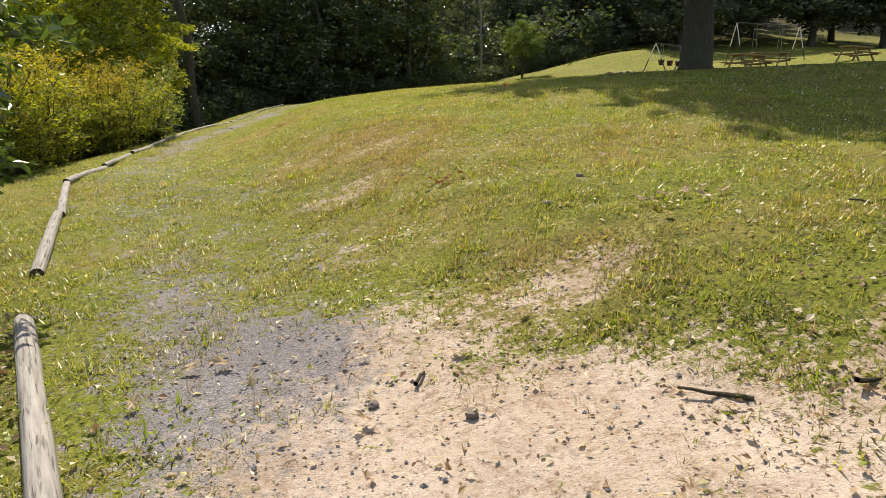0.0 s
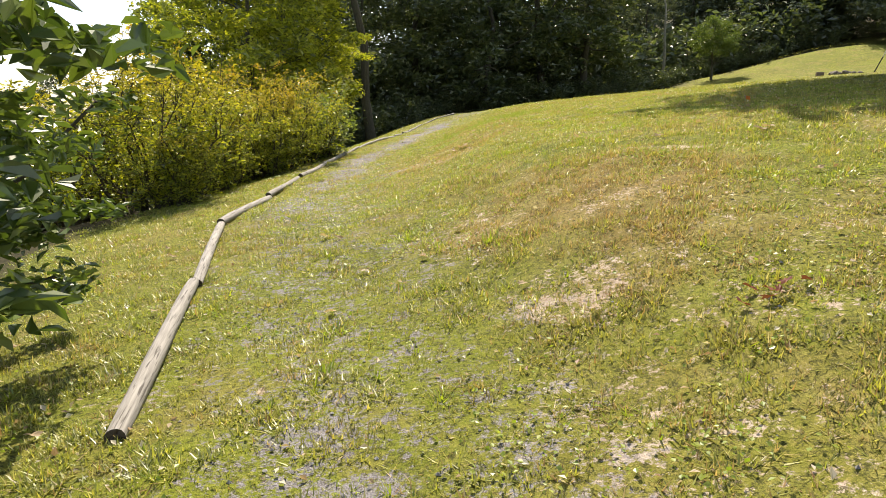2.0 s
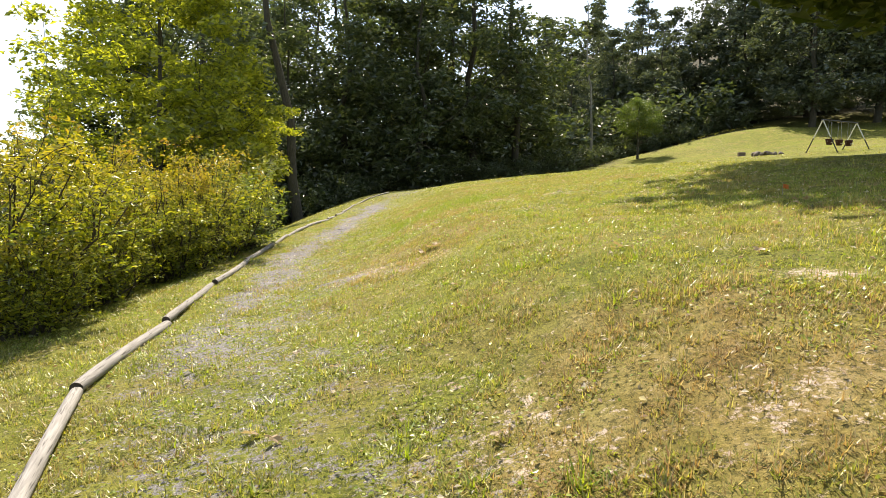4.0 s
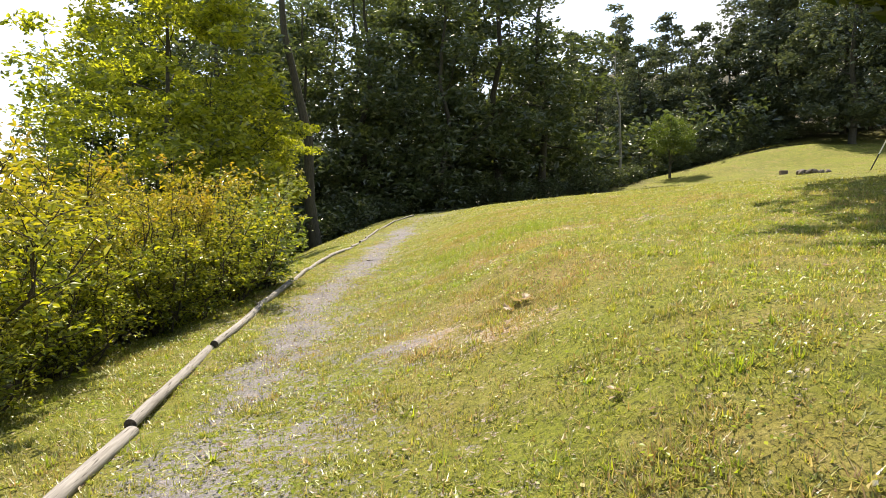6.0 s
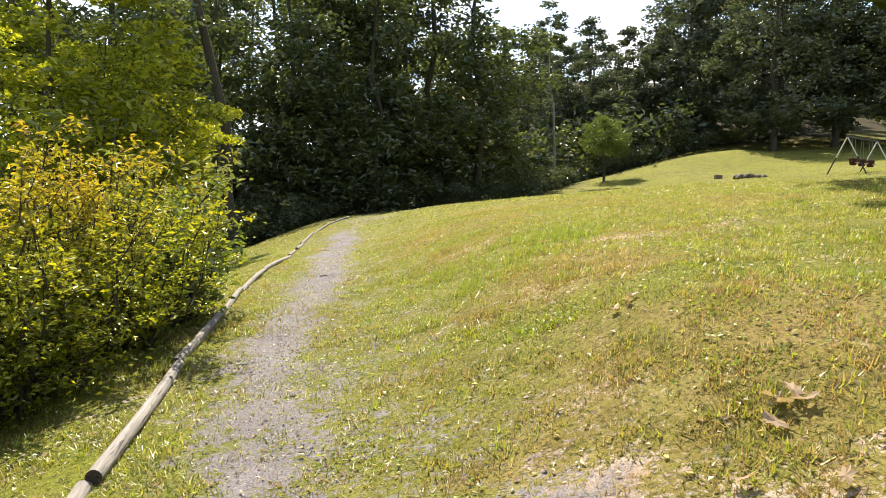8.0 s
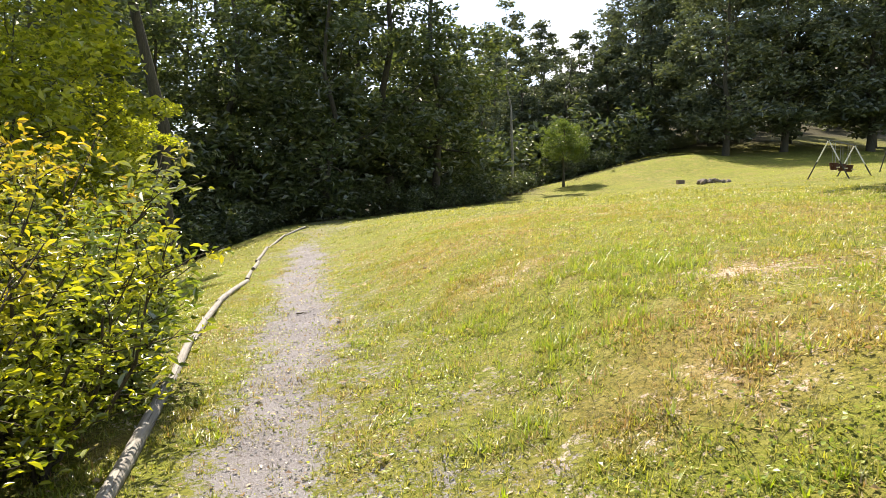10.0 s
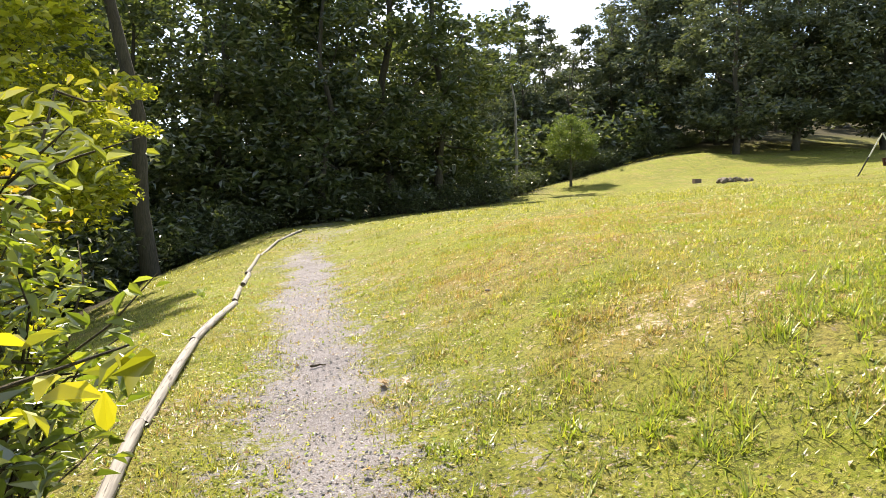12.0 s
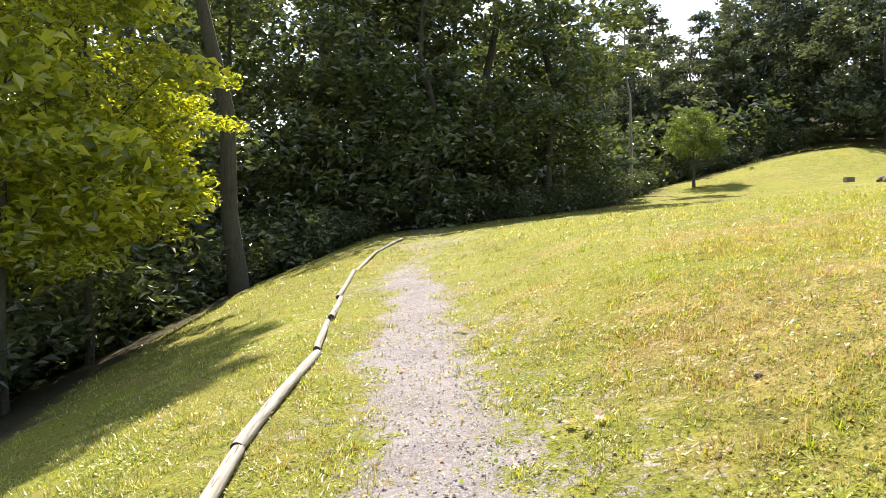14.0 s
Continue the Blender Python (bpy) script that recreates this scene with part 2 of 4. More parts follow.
M_BARK = bark_material("bark", (0.022, 0.018, 0.014), (0.085, 0.070, 0.055))
M_PALE = bark_material("pale_bark", (0.16, 0.15, 0.13), (0.42, 0.40, 0.36))
M_TWIG = bark_material("twig", (0.03, 0.022, 0.014), (0.10, 0.075, 0.045), 4.0)
M_LOG = wood_material("weathered_log", (0.155, 0.142, 0.126), (0.36, 0.34, 0.312))
# end grain coloured much darker than the log: shade of the sunless face
M_LOGEND = wood_material("shaded_log_end", (0.03, 0.024, 0.018), (0.10, 0.078, 0.055))
M_DEADLEAF = leaf_material("fallen_leaf", [(0.0, (0.22, 0.10, 0.05)), (0.3, (0.38, 0.27, 0.16)), (0.6, (0.56, 0.48, 0.36)), (1.0, (0.72, 0.67, 0.57))], 0.4, gloss=0.02, tone=2.0)
M_REDLEAF = leaf_material("red_leaf", [(0.0, (0.10, 0.025, 0.015)), (0.6, (0.20, 0.06, 0.03)), (1.0, (0.34, 0.16, 0.10))], 0.3, gloss=0.04, tone=2.0)
M_HUSK = leaf_material("crumbled_leaf", [(0.0, (0.07, 0.035, 0.018)), (0.4, (0.17, 0.095, 0.05)), (0.8, (0.30, 0.20, 0.12)), (1.0, (0.52, 0.44, 0.34))], 0.3, gloss=0.02, tone=2.0)
M_PEBBLE = island_material("pebble", [(0.0, (0.13, 0.127, 0.124)), (0.5, (0.23, 0.222, 0.218)), (1.0, (0.40, 0.385, 0.37))])
M_ROCK = plain_material("rock", (0.19, 0.16, 0.135), 0.9, vary=0.4, scale=5)
M_WHITEPOLE = plain_material("white_painted_steel", (0.78, 0.77, 0.73), 0.45, vary=0.12)
M_DARKPOLE = plain_material("dark_painted_steel", (0.05, 0.05, 0.05), 0.5)
M_SEAT = plain_material("swing_rubber", (0.07, 0.025, 0.02), 0.6)
M_SEATPALE = plain_material("swing_lining", (0.60, 0.57, 0.52), 0.6)
M_CHAIN = plain_material("chain_steel", (0.32, 0.32, 0.32), 0.4, 0.9)
M_TABLE = wood_material("picnic_wood", (0.14, 0.10, 0.065), (0.34, 0.26, 0.17))
M_FLAG = plain_material("orange_plastic", (0.70, 0.22, 0.04), 0.5)
M_BLOCK = plain_material("concrete_block", (0.17, 0.13, 0.10), 0.9)


# ---- the lie of the land ----
def smooth_table(pairs, lo, hi, step, width):
    """An even table of a profile through a few levels, with its corners rounded off."""
    xs = np.arange(lo, hi + step, step)
    ys = np.interp(xs, [p[0] for p in pairs], [p[1] for p in pairs])
    k = max(1, int(width / step))
    kernel = np.hanning(2 * k + 3)[1:-1]
    kernel /= kernel.sum()
    pad = np.pad(ys, len(kernel) // 2, mode="edge")
    return xs, np.convolve(pad, kernel, mode="valid")


EDGE_X = smooth_table([(-40, 1.5), (0, -2.6), (4.5, -2.8), (6.5, -3.75), (9.5, -4.88), (11.7, -5.65), (16, -6.26), (20.4, -6.57), (24.3, -6.72),
                       (33.2, -6.8), (38, -6.3), (60, -6.6), (200, -8)], -40, 200, 0.25, 1.5)
EDGE_Z = smooth_table([(-40, -2.2), (0, -0.28), (3, -0.02), (6.5, 0.13), (11.7, 0.33), (16, 0.45), (20.4, 0.64), (24.3, 0.80), (30.4, 1.0),
                       (33.5, 1.22), (38, 1.68), (45, 1.72), (60, 2.08), (100, 3.2), (200, 6)], -40, 200, 0.25, 2.5)
ACROSS = smooth_table([(-200, -6.5), (-25, -5.0), (-10, -3.6), (-6, -2.2), (-3, -0.98), (-1.4, -0.36), (-0.5, -0.07), (0, 0.0), (0.9, 0.05), (1.5, 0.16),
                       (2.2, 0.32), (3.0, 0.66), (3.6, 0.86), (4.4, 0.97), (6.3, 1.24), (15, 1.98), (24, 2.25), (60, 3.2), (200, 5.5)],
                      -200, 200, 0.1, 0.5)


def edge_x(y):
    return np.interp(y, *EDGE_X)


def land(x, y):
    """Height of the ground: a path along the logs, a mound to its right, a bank to its left, a wooded hill far right."""
    x, y = np.asarray(x, float), np.asarray(y, float)
    d = x - edge_x(y)
    z = np.interp(y, *EDGE_Z)
    p = np.interp(d, *ACROSS)
    bank = 0.45 + 0.55 * np.clip((y - 13) / 9, 0, 1)
    start = 0.75 + 0.25 * np.clip((y - 8) / 4, 0, 1)
    p = np.where(p < 0, p * bank, p * start)
    even = np.clip((y - 30) / 12, 0, 1) * (d > 0)
    p = p * (1 - even) + even * np.clip(0.1 * d, 0, 4.5)
    u = np.clip(0.7 * (y - 50) + 0.7 * (np.minimum(x, 24) - 15), 0, None)
    hill = np.where(u < 26, 0.0055 * u * u, 0.0055 * 26 * 26 + 0.32 * (u - 26))
    hill = np.minimum(hill, 34 + 0.02 * u) * np.clip((x - 1) / 14, 0, 1)
    ripple = 0.018 * np.sin(x * 1.9 + 0.7 * np.sin(y * 1.3)) * np.sin(y * 1.6 + 0.9 * np.sin(x * 0.8)) + 0.012 * np.sin(x * 4.3 + y * 2.1) * np.sin(y * 3.7 - x)
    rise = 0.6 * np.exp(-((x - 12.2) / 5) ** 2 - ((y - 61) / 4) ** 2) + 1.15 * np.exp(-((x - 21) / 6) ** 2 - ((y - 64) / 4.5) ** 2)
    rise = rise + 0.1 * np.exp(-((x + 3.1) / 1.1) ** 2 - ((y - 16.8) / 2.4) ** 2)
    return z + p + hill + rise + ripple


def lumps(x, y, scale, seed=0.0):
    """Soft noise from -1 to 1 over the plan."""
    x, y = x * scale + seed, y * scale - seed * 1.7
    return (np.sin(x * 1.7 + 1.3 * np.sin(y * 1.1 + seed)) * np.cos(y * 1.9 - 1.1 * np.sin(x * 0.9)) * 0.6
            + np.sin(x * 3.9 + y * 2.3 + seed) * np.sin(y * 4.3 - x * 1.7) * 0.4)


BARE = [  # bare spots of soil: x, y, reach across, reach along, strength
    (-1.45, 4.45, 1.05, 0.8, 1.0), (0.1, 4.3, 1.1, 0.5, 0.6), (-2.0, 5.55, 0.75, 0.5, 0.62), (-0.95, 5.85, 0.36, 0.24, 0.45), (-2.2, 8.45, 0.36, 0.2, 0.5), (-1.95, 8.75, 0.5, 0.25, 0.34), (-1.15, 8.1, 0.5, 0.4, 0.24),
    (-1.7, 9.9, 0.5, 0.3, 0.22), (-0.5, 9.2, 0.9, 0.6, 0.2), (-1.09, 11.13, 0.24, 0.18, 0.6), (-3.45, 17.9, 0.6, 0.4, 0.22), (-2.2, 19.55, 0.45, 0.2, 0.36),
    (-4.25, 15.1, 0.4, 0.22, 0.36), (-3.4, 21.6, 0.6, 0.5, 0.28), (-1.9, 19.5, 1.3, 0.8, 0.2), (-3.6, 14.6, 0.5, 0.3, 0.24)]


def path_field(x, y):
    """How much of the ground is worn gravel: the path beside the logs."""
    d = x - edge_x(y)
    centre = np.interp(y, [0, 6, 9, 13, 20, 24, 32], [0.78, 0.8, 0.72, 0.5, 0.76, 0.97, 1.0]) + 0.06 * np.sin(y * 0.9)
    half = np.interp(y, [-5, 5, 8, 11, 14, 18, 22, 30, 36, 42], [0.42, 0.38, 0.15, 0.16, 0.20, 0.25, 0.33, 0.33, 0.25, 0.15])
    wear = np.interp(y, [-5, 5, 7.5, 9, 12, 14, 19, 28, 31.5, 35], [0.56, 0.42, 0.2, 0.12, 0.2, 0.44, 0.60, 0.74, 0.5, 0.0])
    return wear * np.clip((half + 0.16 * lumps(x, y, 1.7, 3.1) + 0.16 * lumps(x, y, 5.0, 1.0) + 0.12 * lumps(x, y, 12.0, 2.0) - np.abs(d - centre)) / 0.4 + 0.45, 0, 1)


def cover_field(x, y):
    """How much of the ground is grass."""
    c = 1.0 - path_field(x, y)
    for bx, by, rx, ry, s in BARE:
        q = ((x - bx) / rx) ** 2 + ((y - by) / ry) ** 2 + 0.35 * lumps(x, y, 1.6, bx)
        c = np.minimum(c, 1 - s * np.clip((1.6 - q) * 0.7 + 0.25 * lumps(x, y, 6.0, by), 0, 1))
    d = x - edge_x(y)
    thin = 0.2 * np.clip(lumps(x, y, 0.7, 5.0), 0, 1) + 0.2 * np.clip(lumps(x, y, 2.3, 2.0), 0, 1)
    thin = thin + 0.34 * np.clip(1 - np.abs(d - 1.1) / 1.7, 0, 1)
    return np.clip(c - thin, 0, 1)


DRY = [(-1.9, 10.3, 1.3, 1.2, 1.0), (-1.5, 9.2, 0.9, 0.9, 0.8), (0.2, 8.6, 1.3, 1.2, 0.55), (-3.6, 15.3, 1.0, 1.3, 0.8), (-2.9, 15.8, 0.6, 0.9, 0.9), (-3.3, 18.2, 0.75, 1.1, 1.0), (-3.9, 18.2, 0.4, 0.6, 0.7),
       (-2.2, 19.6, 0.7, 0.5, 0.8), (-3.6, 21.6, 0.9, 0.9, 0.6), (-3.2, 24.6, 1.5, 1.4, 0.75), (-4.0, 26.0, 0.6, 0.9, 0.5), (-0.4, 13.0, 1.6, 1.0, 0.4), (-1.0, 28.0, 2.5, 2.0, 0.5),
       (-2.9, 12.0, 0.5, 0.8, 0.6), (0.8, 22.5, 2.0, 2.0, 0.45), (-1.9, 7.2, 0.9, 0.7, 0.4), (-0.9, 6.0, 0.8, 0.5, 0.5)]


def dry_field(x, y):
    """How far the grass has dried to straw and rust brown."""
    c = 0.28 * np.clip(lumps(x, y, 0.6, 8.0) - 0.1, 0, 1)
    for bx, by, rx, ry, s in DRY:
        q = ((x - bx) / rx) ** 2 + ((y - by) / ry) ** 2 + 0.4 * lumps(x, y, 1.4, by)
        c = np.maximum(c, s * np.clip(1.25 - q, 0, 1) * (0.7 + 0.3 * lumps(x, y, 3.0, bx)))
    return np.clip(c, 0, 1)


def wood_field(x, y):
    """How much of the ground is leaf litter under the trees, coloured dark for their shade too."""
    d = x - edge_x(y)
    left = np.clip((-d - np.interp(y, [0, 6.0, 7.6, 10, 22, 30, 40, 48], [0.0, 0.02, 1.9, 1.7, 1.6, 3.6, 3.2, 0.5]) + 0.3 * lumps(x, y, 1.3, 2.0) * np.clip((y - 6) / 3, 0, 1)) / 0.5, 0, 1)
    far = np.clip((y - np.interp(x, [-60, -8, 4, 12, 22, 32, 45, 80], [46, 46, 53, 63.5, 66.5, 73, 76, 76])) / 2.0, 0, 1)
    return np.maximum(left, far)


# ---- geometry helpers ----
def fast_mesh(name, verts, faces, material, smooth=False):
    me = bpy.data.meshes.new(name)
    verts, faces = np.asarray(verts, np.float32), np.asarray(faces, np.int32)
    me.vertices.add(len(verts))
    me.vertices.foreach_set("co", verts.ravel())
    me.loops.add(faces.size)
    me.loops.foreach_set("vertex_index", faces.ravel())
    me.polygons.add(len(faces))
    me.polygons.foreach_set("loop_start", np.arange(0, faces.size, faces.shape[1], dtype=np.int32))
    me.polygons.foreach_set("use_smooth", np.full(len(faces), smooth))
    me.update(calc_edges=True)
    me.materials.append(material)
    return me


def part(name, bm, material, parent, label=""):
    """One mesh object under a thing, from a bmesh or a ready mesh."""
    if isinstance(bm, bmesh.types.BMesh):
        me = bpy.data.meshes.new(name)
        bm.to_mesh(me)
        bm.free()
        me.materials.append(material)
    else:
        me = bm
    ob = new(name, me)
    ob.parent = parent
    return tagged(ob, label)


def unit(v):
    return v / np.maximum(np.linalg.norm(v, axis=-1, keepdims=True), 1e-9)


def leaf_cloud(rng, centres, sizes, up=0.8, droop=0.15, width=0.5, fold=0.18, stretch=1.0):
    """Folded leaves, two triangles each, at the given places."""
    n = len(centres)
    along = rng.normal(size=(n, 3))
    along[:, 2] = along[:, 2] * 0.45 - droop
    along = unit(along)
    normal = unit(rng.normal(size=(n, 3)) * 0.75 + np.array([0, 0, up]))
    side = unit(np.cross(along, normal))
    normal = np.cross(side, along)
    s = np.asarray(sizes)[:, None]
    base = centres - along * s * 0.5
    tip = centres + along * s * 0.5 * stretch
    lift = normal * s * fold
    left = centres - side * s * width * 0.5 + lift
    right = centres + side * s * width * 0.5 + lift
    verts = np.stack([base, left, tip, right], 1).reshape(-1, 3)
    i = np.arange(n)[:, None] * 4
    faces = np.concatenate([i + np.array([[0, 2, 1]]), i + np.array([[0, 3, 2]])], 1).reshape(-1, 3)
    return verts, faces


def shaped_leaves(rng, centres, sizes, up=0.75, droop=0.2, width=0.45, fold=0.12):
    """Pointed leaves of two bent halves along a midrib."""
    n = len(centres)
    along = rng.normal(size=(n, 3))
    along[:, 2] = along[:, 2] * 0.4 - droop
    along = unit(along)
    normal = unit(rng.normal(size=(n, 3)) * 0.6 + np.array([0, 0, up]))
    side = unit(np.cross(along, normal))
    normal = np.cross(side, along)
    s = np.asarray(sizes)[:, None]
    base, tip = centres - along * s * 0.5, centres + along * s * 0.5 - normal * s * 0.1
    rows = [base]
    for sign in (-1, 1):
        for t, w in ((-0.14, 0.5), (0.2, 0.36)):
            rows.append(centres + along * s * t + side * s * width * w * sign + normal * s * fold)
    verts = np.stack([base, rows[1], rows[2], tip, rows[4], rows[3]], 1).reshape(-1, 3)
    i = np.arange(n)[:, None] * 6
    return verts, np.concatenate([i + np.array([[0, 3, 2, 1]]), i + np.array([[0, 5, 4, 3]])], 1).reshape(-1, 4)


def tube(points, radii, sides=7):
    """A tapered, bent limb."""
    points, radii = np.asarray(points, float), np.asarray(radii, float)
    tangent = unit(np.gradient(points, axis=0))
    ref = np.where(np.abs(tangent[:, 2:3]) > 0.9, np.array([[1.0, 0, 0]]), np.array([[0, 0, 1.0]]))
    a = unit(np.cross(tangent, ref))
    b = np.cross(tangent, a)
    ang = np.arange(sides) * 2 * math.pi / sides
    ring = points[:, None, :] + radii[:, None, None] * (np.cos(ang)[None, :, None] * a[:, None, :] + np.sin(ang)[None, :, None] * b[:, None, :])
    verts = ring.reshape(-1, 3)
    faces = []
    for k in range(len(points) - 1):
        for s in range(sides):
            p, q = k * sides + s, k * sides + (s + 1) % sides
            faces += [(p, q, q + sides), (p, q + sides, p + sides)]
    last = (len(points) - 1) * sides
    faces += [(last, last + s, last + s + 1) for s in range(1, sides - 1)]
    return verts, np.array(faces)


def joined(pieces):
    verts, faces, at = [], [], 0
    for v, f in pieces:
        verts.append(v)
        faces.append(f + at)
        at += len(v)
    return np.concatenate(verts), np.concatenate(faces)


def bent(rng, a, b, n=6, wobble=0.06, sag=0.0):
    a, b = np.asarray(a, float), np.asarray(b, float)
    t = np.linspace(0, 1, n)[:, None]
    p = a + (b - a) * t + rng.normal(size=(n, 3)) * wobble * np.linalg.norm(b - a) * np.sin(t * math.pi)
    p[:, 2] += sag * np.sin(t[:, 0] * math.pi)
    return p


def tree(name, seed, height, trunk_r, crown_r, crown_low, clumps, per_clump, leaf, leaf_mat, bark, spread=0.22, squash=0.55, lean=(0, 0), shape=1.0, limbs=14, narrow=0.5, flare=1.5, low_pull=1.35, fine=False):
    """A tapered trunk with limbs and a crown of leaf clumps with gaps between them."""
    rng = np.random.default_rng(seed)
    root = new(name)
    top = np.array([lean[0], lean[1], height * 0.93])
    n = 9
    spine = bent(rng, (0, 0, -0.4), top, n, 0.012)
    t = np.linspace(0, 1, n)
    radii = trunk_r * (1 - 0.86 * t ** 0.9)
    radii[0] *= flare
    # a rounder foot
    foot = spine[0] + (spine[1] - spine[0]) * 0.22
    spine = np.insert(spine, 1, foot, 0)
    radii = np.insert(radii, 1, trunk_r * 1.06)
    wood = [tube(spine, radii, 10)]
    centres = []
    while len(centres) < clumps:
        v = unit(rng.normal(size=3)) * rng.uniform(0.45, 1.0) ** 0.6
        hgt = ((v[2] + 1) / 2) ** low_pull
        wide = crown_r * (1 - (1 - narrow) * max(0, hgt - 0.35) * shape) * (0.82 + 0.36 * rng.random())
        c = np.array([v[0] * wide, v[1] * wide, crown_low + hgt * (height - crown_low)])
        c[:2] += np.array(lean) * c[2] / height
        centres.append(c)
    centres = np.array(centres)
    order = rng.permutation(clumps)[:limbs]
    for k in order:
        c = centres[k]
        f = np.clip((c[2] - crown_r * 0.3) / (height * 0.93), 0.3, 0.9)
        a = np.array([np.interp(f, np.linspace(0, 1, len(spine)), spine[:, j]) for j in range(3)])
        r = trunk_r * (1 - 0.86 * f ** 0.9) * 0.42
        wood.append(tube(bent(rng, a, c, 6, 0.05, -0.03 * crown_r), np.linspace(max(r, 0.015), 0.012, 6), 5))
    part("trunk", fast_mesh("trunk", *joined(wood), bark, True), bark, root)
    sizes = crown_r * spread * rng.uniform(0.65, 1.35, clumps)
    idx = np.repeat(np.arange(clumps), per_clump)
    off = unit(rng.normal(size=(len(idx), 3))) * (rng.random((len(idx), 1)) ** 0.45)
    off[:, 2] *= squash
    p = centres[idx] + off * sizes[idx][:, None]
    v, f = (shaped_leaves if fine else leaf_cloud)(rng, p, leaf * rng.uniform(0.6, 1.3, len(p)), 0.7)
    part("crown", fast_mesh("crown", v, f, leaf_mat), leaf_mat, root)
    return root


def bush(name, seed, reach, height, stems, twigs, per_twig, leaf, leaf_mat, lean=(0, 0), low=0.15, width=0.45, spread=0.13, fine=True):
    """Many thin stems from the ground, each with leafy twigs that end at different heights."""
    rng = np.random.default_rng(seed)
    root = new(name)
    wood, spots = [], []
    for s in range(stems):
        a = rng.uniform(0, 2 * math.pi)
        r = reach * math.sqrt(rng.random())
        h = height * (0.4 + 0.55 * rng.random()) * (1 - 0.35 * (r / reach) ** 2)
        if s % 5 == 0:
            h *= 1.35
        foot = np.array([0.35 * r * math.cos(a), 0.35 * r * math.sin(a), -0.15])
        tip = np.array([r * math.cos(a) + lean[0] * h, r * math.sin(a) + lean[1] * h, h])
        line = bent(rng, foot, tip, 7, 0.05)
        wood.append(tube(line, np.linspace(0.016 + 0.004 * height, 0.004, 7), 5 if fine else 3))
        for k in range(twigs):
            f = low + (1 - low) * rng.random() ** 0.8
            b = np.array([np.interp(f, np.linspace(0, 1, 7), line[:, j]) for j in range(3)])
            w = unit(rng.normal(size=3) * np.array([1, 1, 0.45]) + np.array([0.3 * math.cos(a), 0.3 * math.sin(a), 0.6]))
            e = b + w * (0.18 + 0.4 * rng.random()) * (0.4 + 0.25 * height)
            wood.append(tube(np.array([b, (b + e) / 2 + rng.normal(size=3) * 0.02, e]) if fine else np.array([b, e]), [0.006, 0.005, 0.002] if fine else [0.008, 0.004], 3))
            q = rng.random((per_twig, 1)) ** 0.7
            spots.append(b + (e - b) * q + rng.normal(size=(per_twig, 3)) * spread * np.array([1, 1, 0.7]))
    p = np.concatenate(spots)
    p[:, 2] = np.maximum(p[:, 2], 0.03)
    part("branchwork", fast_mesh("branchwork", *joined(wood), M_TWIG, True), M_TWIG, root)
    v, f = (shaped_leaves if fine else leaf_cloud)(rng, p, leaf * rng.uniform(0.55, 1.3, len(p)), 0.75, 0.15, width, 0.13)
    part("foliage", fast_mesh("foliage", v, f, leaf_mat), leaf_mat, root)
    return root


def stand(ob, x, y, turn=0.0, size=1.0, sink=0.0):
    """Sets a thing on the ground."""
    ob.matrix_basis = pose(x, y, float(land(x, y)) - sink, 0, 0, turn) @ Matrix.Scale(size, 4)
    return ob


def again(ob, x, y, turn=0.0, size=1.0, sink=0.0):
    """Another of the same kind, set on the ground."""
    c = copy_thing(ob, Matrix.Identity(4))
    c.matrix_basis = pose(x, y, float(land(x, y)) - sink, 0, 0, turn) @ Matrix.Scale(size, 4)
    return c


def rod(a, b, r, sides=8):
    """A round bar between two places, as a bmesh."""
    bm = bmesh.new()
    a, b = Vector(a), Vector(b)
    turn = (b - a).to_track_quat("Z", "Y").to_matrix().to_4x4()
    bmesh.ops.create_cone(bm, cap_ends=True, segments=sides, radius1=r, radius2=r, depth=(b - a).length, matrix=Matrix.Translation((a + b) / 2) @ turn)
    return bm


def board(w, d, h, m, bevel=0.006):
    """A board with eased edges, as a bmesh."""
    bm = bmesh.new()
    bmesh.ops.create_cube(bm, size=1, matrix=m @ Matrix.Diagonal((w, d, h, 1)))
    bmesh.ops.bevel(bm, geom=bm.edges[:], offset=bevel, segments=1, affect="EDGES")
    return bm


# ---- ground ----
def axis(lo, hi, step, far_lo, far_hi, grow=1.22):
    """Even steps where the walk is, growing steps out to the horizon."""
    mid = list(np.arange(lo, hi, step))
    out, s, v = [], step, mid[-1]
    while v < far_hi:
        s *= grow
        v += s
        out.append(v)
    back, s, v = [], step, lo
    while v > far_lo:
        s *= grow
        v -= s
        back.append(v)
    return np.array(back[::-1] + mid + out)


